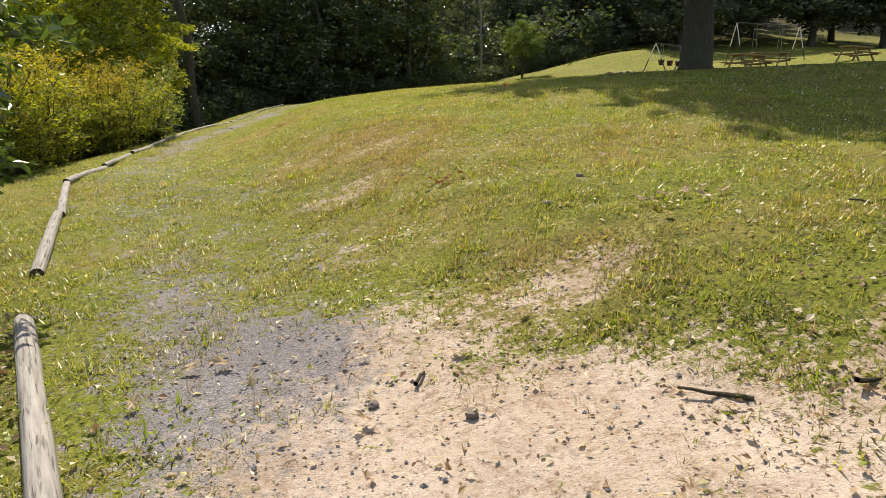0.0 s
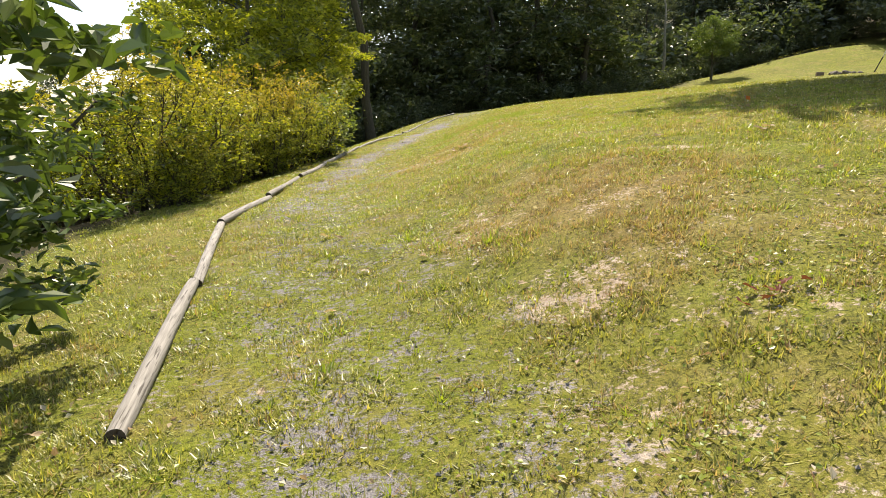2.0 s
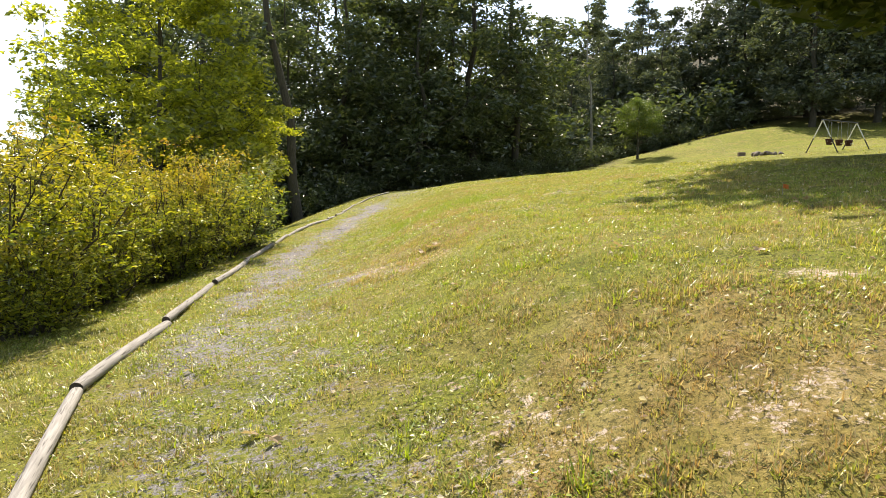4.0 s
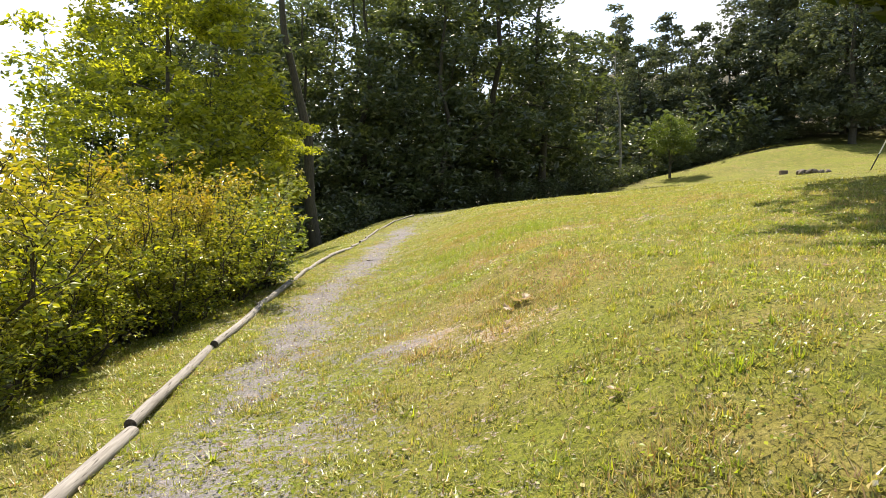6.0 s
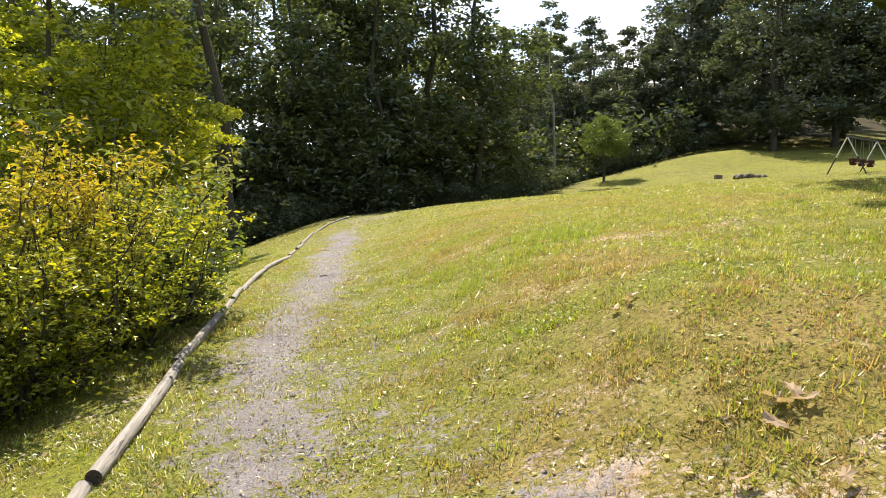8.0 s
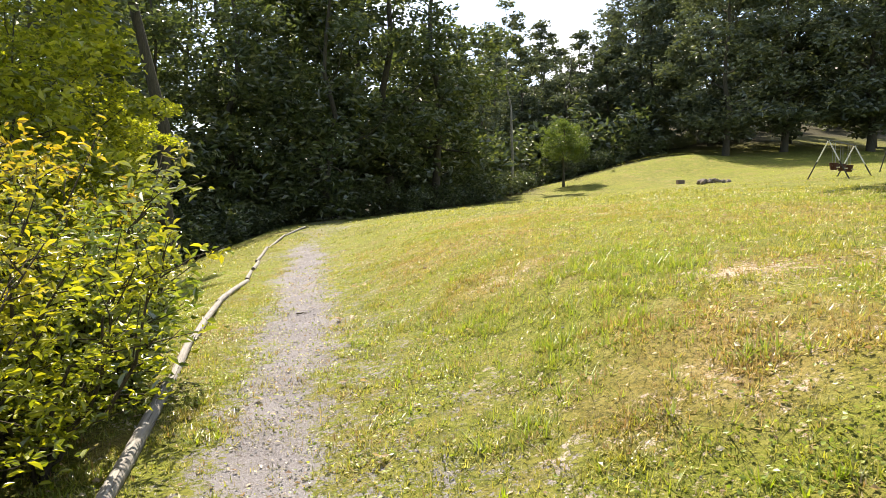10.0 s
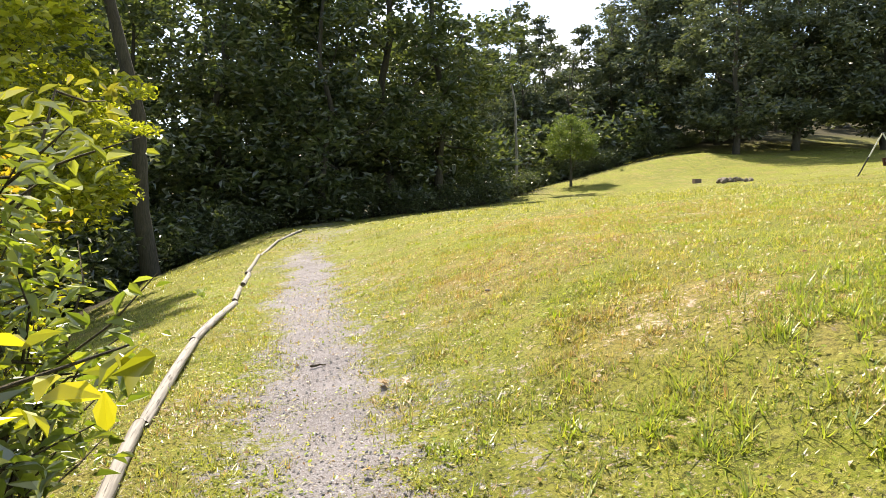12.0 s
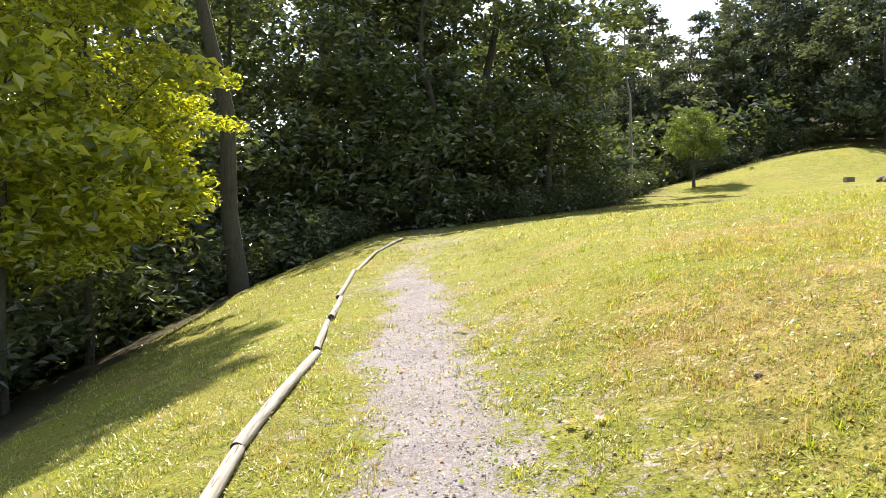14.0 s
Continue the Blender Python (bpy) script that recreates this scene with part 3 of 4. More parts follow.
def build_ground():
    xs, ys = axis(-10.5, 6, 0.14, -1500, 1500), axis(2.0, 36, 0.14, -1500, 1500)
    gx, gy = np.meshgrid(xs, ys)
    gz = land(gx, gy) + 0.012 * lumps(gx, gy, 3.1, 1.0) * (np.abs(gx) < 40) * (gy < 60)
    gz = np.where(np.hypot(gx, gy) > 500, np.minimum(gz, 30), gz)
    nx, ny = len(xs), len(ys)
    i = (np.arange(ny - 1)[:, None] * nx + np.arange(nx - 1)[None, :]).ravel()
    faces = np.stack([i, i + 1, i + 1 + nx, i + nx], 1)
    me = fast_mesh("ground", np.stack([gx, gy, gz], -1).reshape(-1, 3), faces, M_GROUND, True)
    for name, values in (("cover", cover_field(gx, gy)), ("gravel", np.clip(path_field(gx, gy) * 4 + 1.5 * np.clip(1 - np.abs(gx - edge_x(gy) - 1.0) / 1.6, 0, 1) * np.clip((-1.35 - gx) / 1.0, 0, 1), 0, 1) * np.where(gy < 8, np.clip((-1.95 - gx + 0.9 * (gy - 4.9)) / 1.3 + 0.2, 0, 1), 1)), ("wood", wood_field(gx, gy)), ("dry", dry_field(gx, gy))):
        a = me.attributes.new(name, "FLOAT", "POINT")
        a.data.foreach_set("value", values.astype(np.float32).ravel())
    return tagged(new("ground", me), "sloping lawn with a worn gravel path and bare sandy soil", "ground", kind="structure")


ground = build_ground()


# ---- grass ----
def blades(seed, count, xr, yr, near, size, wide, keep, per=6, reach=0.03):
    """Tufts of blades that lean outwards; denser along the walk, with gaps between the tufts."""
    rng = np.random.default_rng(seed)
    n = count // per
    x, y = rng.uniform(*xr, n * 9), rng.uniform(*yr, n * 9)
    tuft = lumps(x, y, 2.2, 4.0) * 0.5 + lumps(x, y, 6.0, 7.0) * 0.5
    ok = rng.random(len(x)) < keep(x, y) * np.clip(0.5 + 1.0 * tuft, 0.1, 1.3)
    x, y, tuft = x[ok][:n], y[ok][:n], tuft[ok][:n]
    scale = near(x, y) * rng.uniform(0.55, 1.25, len(x)) * np.clip(1.0 + 0.4 * tuft, 0.6, 1.5)
    x, y, scale = np.repeat(x, per), np.repeat(y, per), np.repeat(scale, per)
    n = len(x)
    a, off = rng.uniform(0, 2 * math.pi, n), np.abs(rng.normal(size=n)) * reach * scale
    x, y = x + np.cos(a) * off, y + np.sin(a) * off
    a = a + rng.normal(size=n) * 0.5
    h = size * rng.uniform(0.45, 1.2, n) * scale
    w = wide * rng.uniform(0.7, 1.3, n) * scale
    lean = np.clip(0.45 + off / (reach * scale + 1e-6) * 0.4 + rng.normal(size=n) * 0.3, 0.05, 1.5)
    side = np.stack([np.cos(a + 1.57), np.sin(a + 1.57), np.zeros(n)], 1)
    out = np.stack([np.cos(a), np.sin(a), np.zeros(n)], 1)
    base = np.stack([x, y, land(x, y) - 0.006], 1)
    tip = base + out * (h * lean)[:, None] + np.array([0, 0, 1]) * (h * np.clip(1.05 - 0.6 * lean, 0.16, 1.0))[:, None]
    hw = (w / 2)[:, None]
    verts = np.stack([base - side * hw, base + side * hw, tip], 1).reshape(-1, 3)
    return verts, np.arange(n * 3).reshape(-1, 3)


def distance_size(x, y):
    """Blades grow coarser away from the walk, where they cannot be told apart."""
    px = np.interp(y, [2, 10, 20, 34], [-2, -4.2, -5.8, -5.8])
    d = np.hypot(x - px, np.clip(y - 24, 0, None))
    return np.clip(1 + (d - 3.5) * 0.09, 1, 2.6)


def near_walk(x, y):
    """One beside the walk, falling off where blades are coarser and fewer are needed."""
    px = np.interp(y, [4, 10, 20, 34], [-1.5, -3.0, -4.8, -5.2])
    return np.clip(1.25 * np.exp(-np.clip(np.abs(x - px) - 2.4, 0, None) / 2.2), 0.07, 1) * np.interp(y, [20, 27, 36], [1, 0.8, 0.3])


def lawn(x, y):
    return (1 - 0.6 * dry_field(x, y)) * cover_field(x, y) ** 1.1 * (1 - wood_field(x, y)) * near_walk(x, y)


near_v, near_f = blades(11, 640000, (-8.5, 3.0), (4.2, 28), distance_size, 0.047, 0.0070, lawn)
wide_v, wide_f = blades(17, 140000, (-11, 7), (4.2, 36), distance_size, 0.047, 0.0085, lambda x, y: cover_field(x, y) * (1 - wood_field(x, y)))
v, f = joined([(near_v, near_f), (wide_v, wide_f)])
tagged(new("grass", fast_mesh("grass", v, f, M_GRASS)), "short uneven yellow-green lawn grass on the slope", "grass", kind="stuff")
v, f = blades(15, 60000, (-9, 4), (4.2, 30), distance_size, 0.066, 0.0085,
              lambda x, y: lawn(x, y) * np.clip(lumps(x, y, 3.3, 9.0) * 2.2 - 0.35, 0, 1), 18, 0.045)
tagged(new("grass_tufts", fast_mesh("grass_tufts", v, f, M_TUFT)), "thicker fresh green grass tufts standing in the thin lawn", "grass", kind="stuff")
v, f = blades(16, 30000, (-7.5, 3), (4.2, 28), distance_size, 0.085, 0.005,
              lambda x, y: (1 - wood_field(x, y)) * np.clip(lumps(x, y, 4.1, 2.5) * 2.0 - 0.5, 0, 1) * np.clip(0.25 + dry_field(x, y), 0, 1), 12, 0.05)
tagged(new("straw_tufts", fast_mesh("straw_tufts", v, f, M_STRAW)), "bleached dead grass lying in tufts", "grass", kind="stuff")
v, f = blades(12, 230000, (-7, 3), (4.2, 29), distance_size, 0.050, 0.006, lambda x, y: (1 - wood_field(x, y)) * near_walk(x, y) * np.clip(0.12 + 1.1 * dry_field(x, y), 0, 1) * cover_field(x, y) ** 0.7)
tagged(new("dry_grass", fast_mesh("dry_grass", v, f, M_STRAW)), "dry straw-coloured grass blades among the lawn", "grass", kind="stuff")
v, f = blades(13, 60000, (-14, 40), (34, 80), lambda x, y: np.ones_like(x), 0.07, 0.02, lambda x, y: cover_field(x, y) * (1 - wood_field(x, y)) * np.clip(1.2 - (y - 20) / 80, 0.2, 1))
tagged(new("far_grass", fast_mesh("far_grass", v, f, M_GRASS)), "mown grass on the far rise", "grass", kind="stuff")


v, f = blades(14, 24000, (-6, 0.5), (16.5, 24), lambda x, y: np.ones_like(x), 0.11, 0.008,
              lambda x, y: np.clip(np.exp(-(((x + 3.1) / 1.1) ** 2 + ((y - 20.5) / 0.8) ** 2) * 1.3) + 0.5 * np.exp(-(((x + 3.9) / 0.7) ** 2 + ((y - 18.9) / 1.2) ** 2) * 1.5), 0, 1), 10)
tagged(new("tall_grass", fast_mesh("tall_grass", v, f, M_CLOVER)), "patch of taller fresh green grass in the lawn", "grass", kind="stuff")


def clover(seed, count):
    rng = np.random.default_rng(seed)
    x, y = rng.uniform(-8, 4, count * 5), rng.uniform(2.0, 28, count * 5)
    ok = rng.random(len(x)) < np.clip(np.clip(0.1 + lumps(x, y, 1.2, 6.0), 0, 1) * cover_field(x, y) + 0.6 * np.clip(lumps(x, y, 2.6, 3.3) + 0.1, 0, 1) * np.clip(1.2 - np.abs(x - edge_x(y) - 0.9), 0, 1) * np.clip((y - 8) / 3, 0, 1), 0, 1) * (1 - wood_field(x, y))
    x, y = x[ok][:count], y[ok][:count]
    p = np.stack([x, y, land(x, y) + rng.uniform(0.01, 0.04, len(x))], 1)
    return leaf_cloud(rng, p, rng.uniform(0.012, 0.030, len(x)), 1.6, 0.0, 0.75, 0.08)


tagged(new("clover", fast_mesh("clover", *clover(21, 56000), M_CLOVER)), "low broad-leaved weeds and clover in the lawn", "weeds", kind="stuff")


# ---- log edging ----
def log(a, b, r, seed, tip_up=0.0):
    """A weathered, slightly flattened log with eased ends and a cut face, painted dark as if shaded, at each end."""
    rng = np.random.default_rng(seed)
    a, b = np.array(a, float), np.array(b, float)
    length = float(np.linalg.norm(b - a))
    rings, sides = 12, 14
    bm = bmesh.new()
    loops = []
    for k in range(rings + 1):
        t = k / rings
        e = min(t, 1 - t) * length
        rr = r * (0.93 if e < 0.001 else 1.0) * (1 + 0.03 * math.sin(7 * t + seed))
        ring = []
        for s in range(sides):
            ang = 2 * math.pi * s / sides
            q = rr * (1 + 0.035 * math.sin(3 * ang + seed) + 0.012 * rng.normal())
            ring.append(bm.verts.new((q * math.cos(ang), t * length, q * 0.94 * math.sin(ang) + 0.02 * math.sin(math.pi * t + seed))))
        loops.append(ring)
    for p, q in zip(loops, loops[1:]):
        for s in range(sides):
            face = bm.faces.new((p[s], p[(s + 1) % sides], q[(s + 1) % sides], q[s]))
            face.smooth = True
    me = bpy.data.meshes.new("log")
    bm.to_mesh(me)
    bm.free()
    me.materials.append(M_LOG)
    ob = new("edging_log", me)
    for y, flip in ((0.0, 1), (length, -1)):
        cap = bmesh.new()
        ring = [cap.verts.new((r * 0.93 * math.cos(2 * math.pi * s / 14), y - 0.004 * flip, r * 0.88 * math.sin(2 * math.pi * s / 14) + 0.02 * flip * math.sin(seed))) for s in range(14)]
        inner = [cap.verts.new((r * 0.45 * math.cos(2 * math.pi * s / 14), y - 0.006 * flip + 0.004 * rng.normal(), r * 0.42 * math.sin(2 * math.pi * s / 14) + 0.02 * flip * math.sin(seed))) for s in range(14)]
        for s in range(14):
            cap.faces.new((ring[s], ring[(s + 1) % 14], inner[(s + 1) % 14], inner[s]))
        cap.faces.new(inner)
        bmesh.ops.recalc_face_normals(cap, faces=cap.faces[:])
        part("end_cut", cap, M_LOGEND, ob, "weathered end grain with shade in its dark colour")
    way = Vector(b - a)
    ob.matrix_basis = Matrix.Translation(a) @ way.to_track_quat("Y", "Z").to_matrix().to_4x4()
    return tagged(ob, "pale grey weathered round log lying as path edging", "log", "logs along the path")


LOG_JOINTS = [(-2.3, 1.2), (-2.62, 4.2), (-3.76, 6.45), None, (-4.05, 7.3), (-4.86, 9.5), (-5.65, 11.68), (-5.95, 13.8), (-6.27, 15.98), (-6.48, 18.18), (-6.62, 20.38),
              (-6.77, 22.05), (-6.80, 24.4), (-6.70, 26.8), (-6.78, 28.6), (-6.82, 30.4), (-6.80, 33.2), (-6.5, 35.8), (-5.9, 38.4)]
for k, (p, q) in enumerate(zip(LOG_JOINTS, LOG_JOINTS[1:])):
    if p and q:
        r = 0.050 - 0.0009 * k + 0.003 * math.sin(k * 2.3)
        ax, bx = p[0] + 0.03 * math.sin(k * 4.1), q[0] - 0.03 * math.sin(k * 3.1)
        w = Vector((q[0] - p[0], q[1] - p[1])).normalized() * 0.012
        log((ax + w.x, p[1] + w.y, float(land(ax, p[1])) + r * 0.62), (bx - w.x, q[1] - w.y, float(land(bx, q[1])) + r * 0.42), r, k + 1)


# ---- woods: the tree kinds, each built once ----
RNG = random.Random(5)
forest_a = tree("forest_tree", 101, 21, 0.28, 4.8, 0.6, 66, 130, 0.42, M_FOREST, M_BARK, 0.30)
forest_b = tree("forest_tree", 102, 18, 0.22, 4.2, 0.3, 60, 130, 0.40, M_FOREST, M_BARK, 0.32, shape=1.2)
forest_c = tree("forest_tree", 103, 23, 0.32, 5.4, 2.5, 66, 130, 0.43, M_FOREST, M_BARK, 0.29, narrow=0.65)
under = bush("undergrowth", 104, 2.2, 2.8, 14, 5, 17, 0.30, M_FOREST, spread=0.3, fine=False)
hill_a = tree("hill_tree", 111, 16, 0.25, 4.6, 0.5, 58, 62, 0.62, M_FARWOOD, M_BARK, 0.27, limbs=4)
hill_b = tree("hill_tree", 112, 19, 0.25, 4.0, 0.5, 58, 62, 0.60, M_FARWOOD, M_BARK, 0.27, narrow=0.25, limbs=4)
for kind in (forest_a, forest_b, forest_c):
    tagged(kind, "tall dark-green broadleaf tree at the wood's edge", "tree", "trees of the wood")
tagged(under, "dark leafy undergrowth at the wood's edge", "shrub", "undergrowth")
for kind in (hill_a, hill_b):
    tagged(kind, "green broadleaf tree on the far hillside, haze in its leaf colour", "tree", "trees of the far hillside")

# the wood ahead and left; the first of each kind stands in the list too
WOOD = [(-9.6, 49.5), (-5.0, 49.5), (-1.5, 53), (1.6, 55), (-13, 48), (-16.5, 47), (-18, 52), (-7, 55), (-11.5, 57), (-3, 60), (0, 63), (-16, 57), (-22, 58),
        (-9, 64), (-3, 69), (-14, 64), (-27, 29), (-34, 33), (-29, 40), (-22, 36), (-24, 44), (-30, 50), (-20, 31), (-26, 22), (-33, 24), (-19, 41), (-15.5, 41)]
kinds = [forest_a, forest_b, forest_c]
for k, (x, y) in enumerate(WOOD):
    turn, size = RNG.uniform(0, 360), RNG.uniform(0.85, 1.12)
    if y < 54 and x > -17:
        size *= 0.84
    if x < -19.5 and y < 46 or x < -19 and y < 52:
        size *= 0.34
    (stand if k < 3 else again)(kinds[k % 3], x, y, turn, size)
count = 0
for row in (0.2, 3.0, 7.0, 11.0):
    for k in range(26 if row < 5 else 11):
        y = 22.5 + k * 1.3 if row < 5 else 18 + k * 3.0
        x = float(edge_x(y)) - float(np.interp(y, [20, 30, 40, 48, 60], [5.0, 7.0, 5.0, 1.0, 0])) - row + RNG.uniform(-0.5, 0.5)
        if row < 5 and k % 2:
            y, x = y, x - 0.6
        (again if count else stand)(under, x, y, RNG.uniform(0, 360), RNG.uniform(0.6, 1.05) * (1.0 if row < 3 else 1.35 if row < 5 else 1.9))
        count += 1
for k in range(34):
    x = -8 + k * 1.45
    y = float(np.interp(x, [-8, 4, 12, 22, 32, 45], [47.5, 54.5, 65.5, 69, 76, 80])) + RNG.uniform(0.0, 2.0)
    again(under, x, y, RNG.uniform(0, 360), RNG.uniform(0.5, 0.9))
for k, (x, y) in enumerate([(-12, 51), (-7, 52), (-3.5, 55), (0.5, 58.5), (-15, 49), (3.5, 61), (-19, 48), (-10, 59), (6, 66), (9, 69), (13, 70), (17, 71), (21, 73), (25, 76)]):
    again(under, x, y, 50 * k, 2.1)
# the hillside
spots = []
while len(spots) < 68:
    x, y = RNG.uniform(4, 150), RNG.uniform(58, 165)
    edge = float(np.interp(x, [4, 12, 22, 32, 45, 80, 150], [60, 67, 71, 78, 84, 88, 92]))
    if y > edge and all((x - a) ** 2 + (y - b) ** 2 > (11 if y < edge + 16 else 20) for a, b in spots) and math.atan2(x + 5, y - 15) < 1.05:
        if RNG.random() < max(0.1, 1.25 - (y - edge) / 65):
            spots.append((x, y))
spots += [(7.5 + 1.9 * k, 76.5 + 2.5 * (k % 2)) for k in range(9)]
for k, (x, y) in enumerate(spots):
    (stand if k < 2 else again)((hill_a, hill_b)[k % 2], x, y, RNG.uniform(0, 360), RNG.uniform(0.8, 1.1) * (0.66 if x < 18 else 0.85 if x < 28 else 1.0))

# ---- single trees ----
edge_tree = tree("edge_tree", 121, 20, 0.26, 2.4, 13.2, 110, 150, 0.25, M_FOREST, M_BARK, 0.25, lean=(-1.9, 0))
tagged(stand(edge_tree, -10.2, 38.6), "tall straight tree with furrowed bark at the bank", "tree")
maple = tree("maple_tree", 122, 13, 0.16, 4.3, 2.4, 150, 125, 0.23, M_MAPLE, M_BARK, 0.20, 0.45)
tagged(stand(maple, -13.6, 31.4), "yellow-green sunlit maple on the bank below the path", "tree")
maple_low = tree("maple_tree", 123, 9.0, 0.09, 2.5, 2.4, 80, 120, 0.17, M_MAPLE, M_BARK, 0.24, 0.38)
tagged(stand(maple_low, -11.9, 33.7, 0, 0.95), "small sunlit maple with bright yellow-green leaves", "tree")
again(maple, -17.5, 37.5, 200, 0.95)
again(maple_low, -11.9, 31.0, 130, 0.85)
slender = tree("slender_tree", 128, 11.5, 0.07, 1.15, 3.0, 46, 40, 0.15, M_SLENDER, M_PALE, 0.30, 0.6, narrow=0.3, limbs=30)
tagged(stand(slender, -18.6, 33.0), "thin sparse pale-leaved tree against the sky", "tree")
oak = tree("oak_tree", 124, 20.5, 0.52, 9.0, 4.3, 520, 160, 0.66, M_OAK, M_BARK, 0.23, 0.5, narrow=0.8, limbs=30, flare=1.75, low_pull=1.15, lean=(-0.4, -2.7))
tagged(stand(oak, 9.4, 24.8), "big old oak with a thick dark trunk and flared foot", "tree")
young = tree("young_tree", 125, 5.0, 0.11, 1.75, 1.7, 70, 120, 0.14, M_YOUNG, M_BARK, 0.28, 0.7, narrow=0.8, limbs=10)
tagged(stand(young, 11.9, 60.2), "small round-crowned young tree standing alone on the rise", "tree")
pale = tree("pale_trunk_tree", 126, 14, 0.13, 1.5, 10.0, 16, 60, 0.35, M_FARWOOD, M_PALE, 0.35, lean=(-0.5, 0))
tagged(stand(pale, 8.6, 62.0), "slender pale-barked tree before the dark wood", "tree")
side_a = tree("park_tree", 127, 20, 0.34, 6.0, 1.6, 120, 85, 0.52, M_FARWOOD, M_BARK, 0.25, narrow=0.7)
tagged(side_a, "large dark-green tree shading the lawn beyond the swings", "tree", "trees beyond the swings")
for k, (x, y) in enumerate([(29, 66.5), (35, 67), (41, 64), (47, 62), (33, 75), (41, 74), (49, 72), (53, 63), (26.5, 77)]):
    (stand if k == 0 else again)(side_a, x, y, 47 * k, 0.9 + 0.06 * (k % 4))

# ---- bushes along the logs ----
bush_a = bush("bush", 131, 1.7, 3.0, 36, 12, 22, 0.076, M_BUSH, spread=0.06)
bush_b = bush("bush", 132, 1.5, 2.6, 33, 12, 22, 0.074, M_BUSH, spread=0.06)
for kind in (bush_a, bush_b):
    tagged(kind, "dense bush with yellow-green leaves and orange young tips", "bush", "bushes beside the logs")
stand(bush_a, -8.3, 14.6, 20)
stand(bush_b, -8.4, 17.0, 140)
for kind, x, y, turn, size in ((bush_a, -8.6, 20.2, 200, 0.95), (bush_b, -9.9, 12.6, 60, 1.1), (bush_a, -10.6, 16.0, 310, 1.2), (bush_b, -10.3, 19.5, 250, 1.15),
                               (bush_b, -9.2, 22.3, 30, 0.9), (bush_b, -7.85, 18.5, 80, 0.75), (bush_b, -7.8, 15.9, 270, 0.6), (bush_a, -7.7, 17.6, 110, 0.52), (bush_a, -7.6, 14.2, 10, 0.5), (bush_b, -7.45, 19.2, 160, 0.82), (bush_b, -7.5, 17.7, 330, 0.72), (bush_a, -7.75, 21.3, 300, 0.7)):
    again(kind, x, y, turn, size)
sapling = bush("sapling", 133, 0.62, 2.4, 15, 15, 16, 0.10, M_SAPLING, width=0.36, spread=0.08)
tagged(stand(sapling, -7.1, 20.3), "leafy sapling with orange new leaves beside the logs", "sapling")
cherry = tree("cherry_tree", 134, 3.5, 0.06, 1.2, 0.25, 64, 70, 0.11, M_CHERRY, M_BARK, 0.24, 0.35, fine=True)
tagged(stand(cherry, -4.9, 6.4), "small dark-leaved tree with drooping branches", "tree")
again(cherry, -5.5, 8.0, 150, 0.8)


# ---- play equipment and picnic tables ----
def swing_set(seats, span, height, label, seat_kind):
    root = new("swing_set")
    for x in (0.0, span):
        for s in (-1, 1):
            foot, top = Vector((x, s * 0.75, -0.05)), Vector((x, 0, height))
            knee = foot.lerp(top, 0.48)
            part("leg", rod(foot, knee, 0.026), M_DARKPOLE, root, "dark lower leg")
            part("leg", rod(knee, top, 0.025), M_WHITEPOLE, root, "white upper leg")
    part("top_bar", rod((-0.12, 0, height), (span + 0.12, 0, height), 0.026), M_DARKPOLE, root)
    for k in range(seats):
        x = span * (k + 0.75) / (seats + 0.5)
        z = height * 0.28
        if seat_kind == "bucket":
            bm = bmesh.new()
            bmesh.ops.create_cone(bm, cap_ends=True, segments=12, radius1=0.11, radius2=0.17, depth=0.26, matrix=Matrix.Translation((x, 0, z + 0.1)))
            bmesh.ops.delete(bm, geom=[q for q in bm.faces if q.normal.z > 0.9], context="FACES")
            bmesh.ops.solidify(bm, geom=bm.faces[:], thickness=0.025)
            seat = part("seat", bm, M_SEAT, root, "dark red bucket seat")
            part("lining", board(0.14, 0.14, 0.03, Matrix.Translation((x, -0.13, z + 0.06))), M_SEATPALE, seat, "pale seat front")
        else:
            seat = part("seat", board(0.45, 0.15, 0.03, Matrix.Translation((x, 0, z))), M_SEAT, root)
        for s in (-0.15, 0.15):
            part("chain", rod((x + s, 0, z + 0.1), (x + s * 0.6, 0, height), 0.008, 5), M_CHAIN, root)
    return tagged(root, label, "swing set")


stand(swing_set(3, 2.5, 1.45, "small swing set with white and dark legs and bucket seats", "bucket"), 13.3, 36.8, 28)
stand(swing_set(2, 4.5, 2.4, "tall swing set with white steel legs behind the oak", "plank"), 19.5, 40.0, 10)


def picnic_table():
    root = new("picnic_table")
    for k in range(5):
        part("tabletop_plank", board(1.8, 0.135, 0.04, Matrix.Translation((0, (k - 2) * 0.145, 0.74))), M_TABLE, root)
    for s in (-1, 1):
        for k in range(2):
            part("bench_plank", board(1.8, 0.13, 0.04, Matrix.Translation((0, s * (0.66 + 0.14 * k), 0.43))), M_TABLE, root)
    for x in (-0.65, 0.65):
        for s in (-1, 1):
            part("leg", board(0.04, 0.09, 0.86, pose(x, s * 0.42, 0.36, s * 28, 0, 0)), M_TABLE, root)
        part("crossbar", board(0.04, 1.5, 0.09, Matrix.Translation((x + 0.045, 0, 0.38))), M_TABLE, root)
        part("crossbar", board(0.04, 0.7, 0.07, Matrix.Translation((x + 0.045, 0, 0.68))), M_TABLE, root)
    return tagged(root, "brown wooden picnic table with benches on the lawn", "picnic table", "picnic tables")


table = picnic_table()
stand(table, 16.2, 33.0, 15)
again(table, 18.2, 34.5, -8)
again(table, 24.0, 36.0, 20)


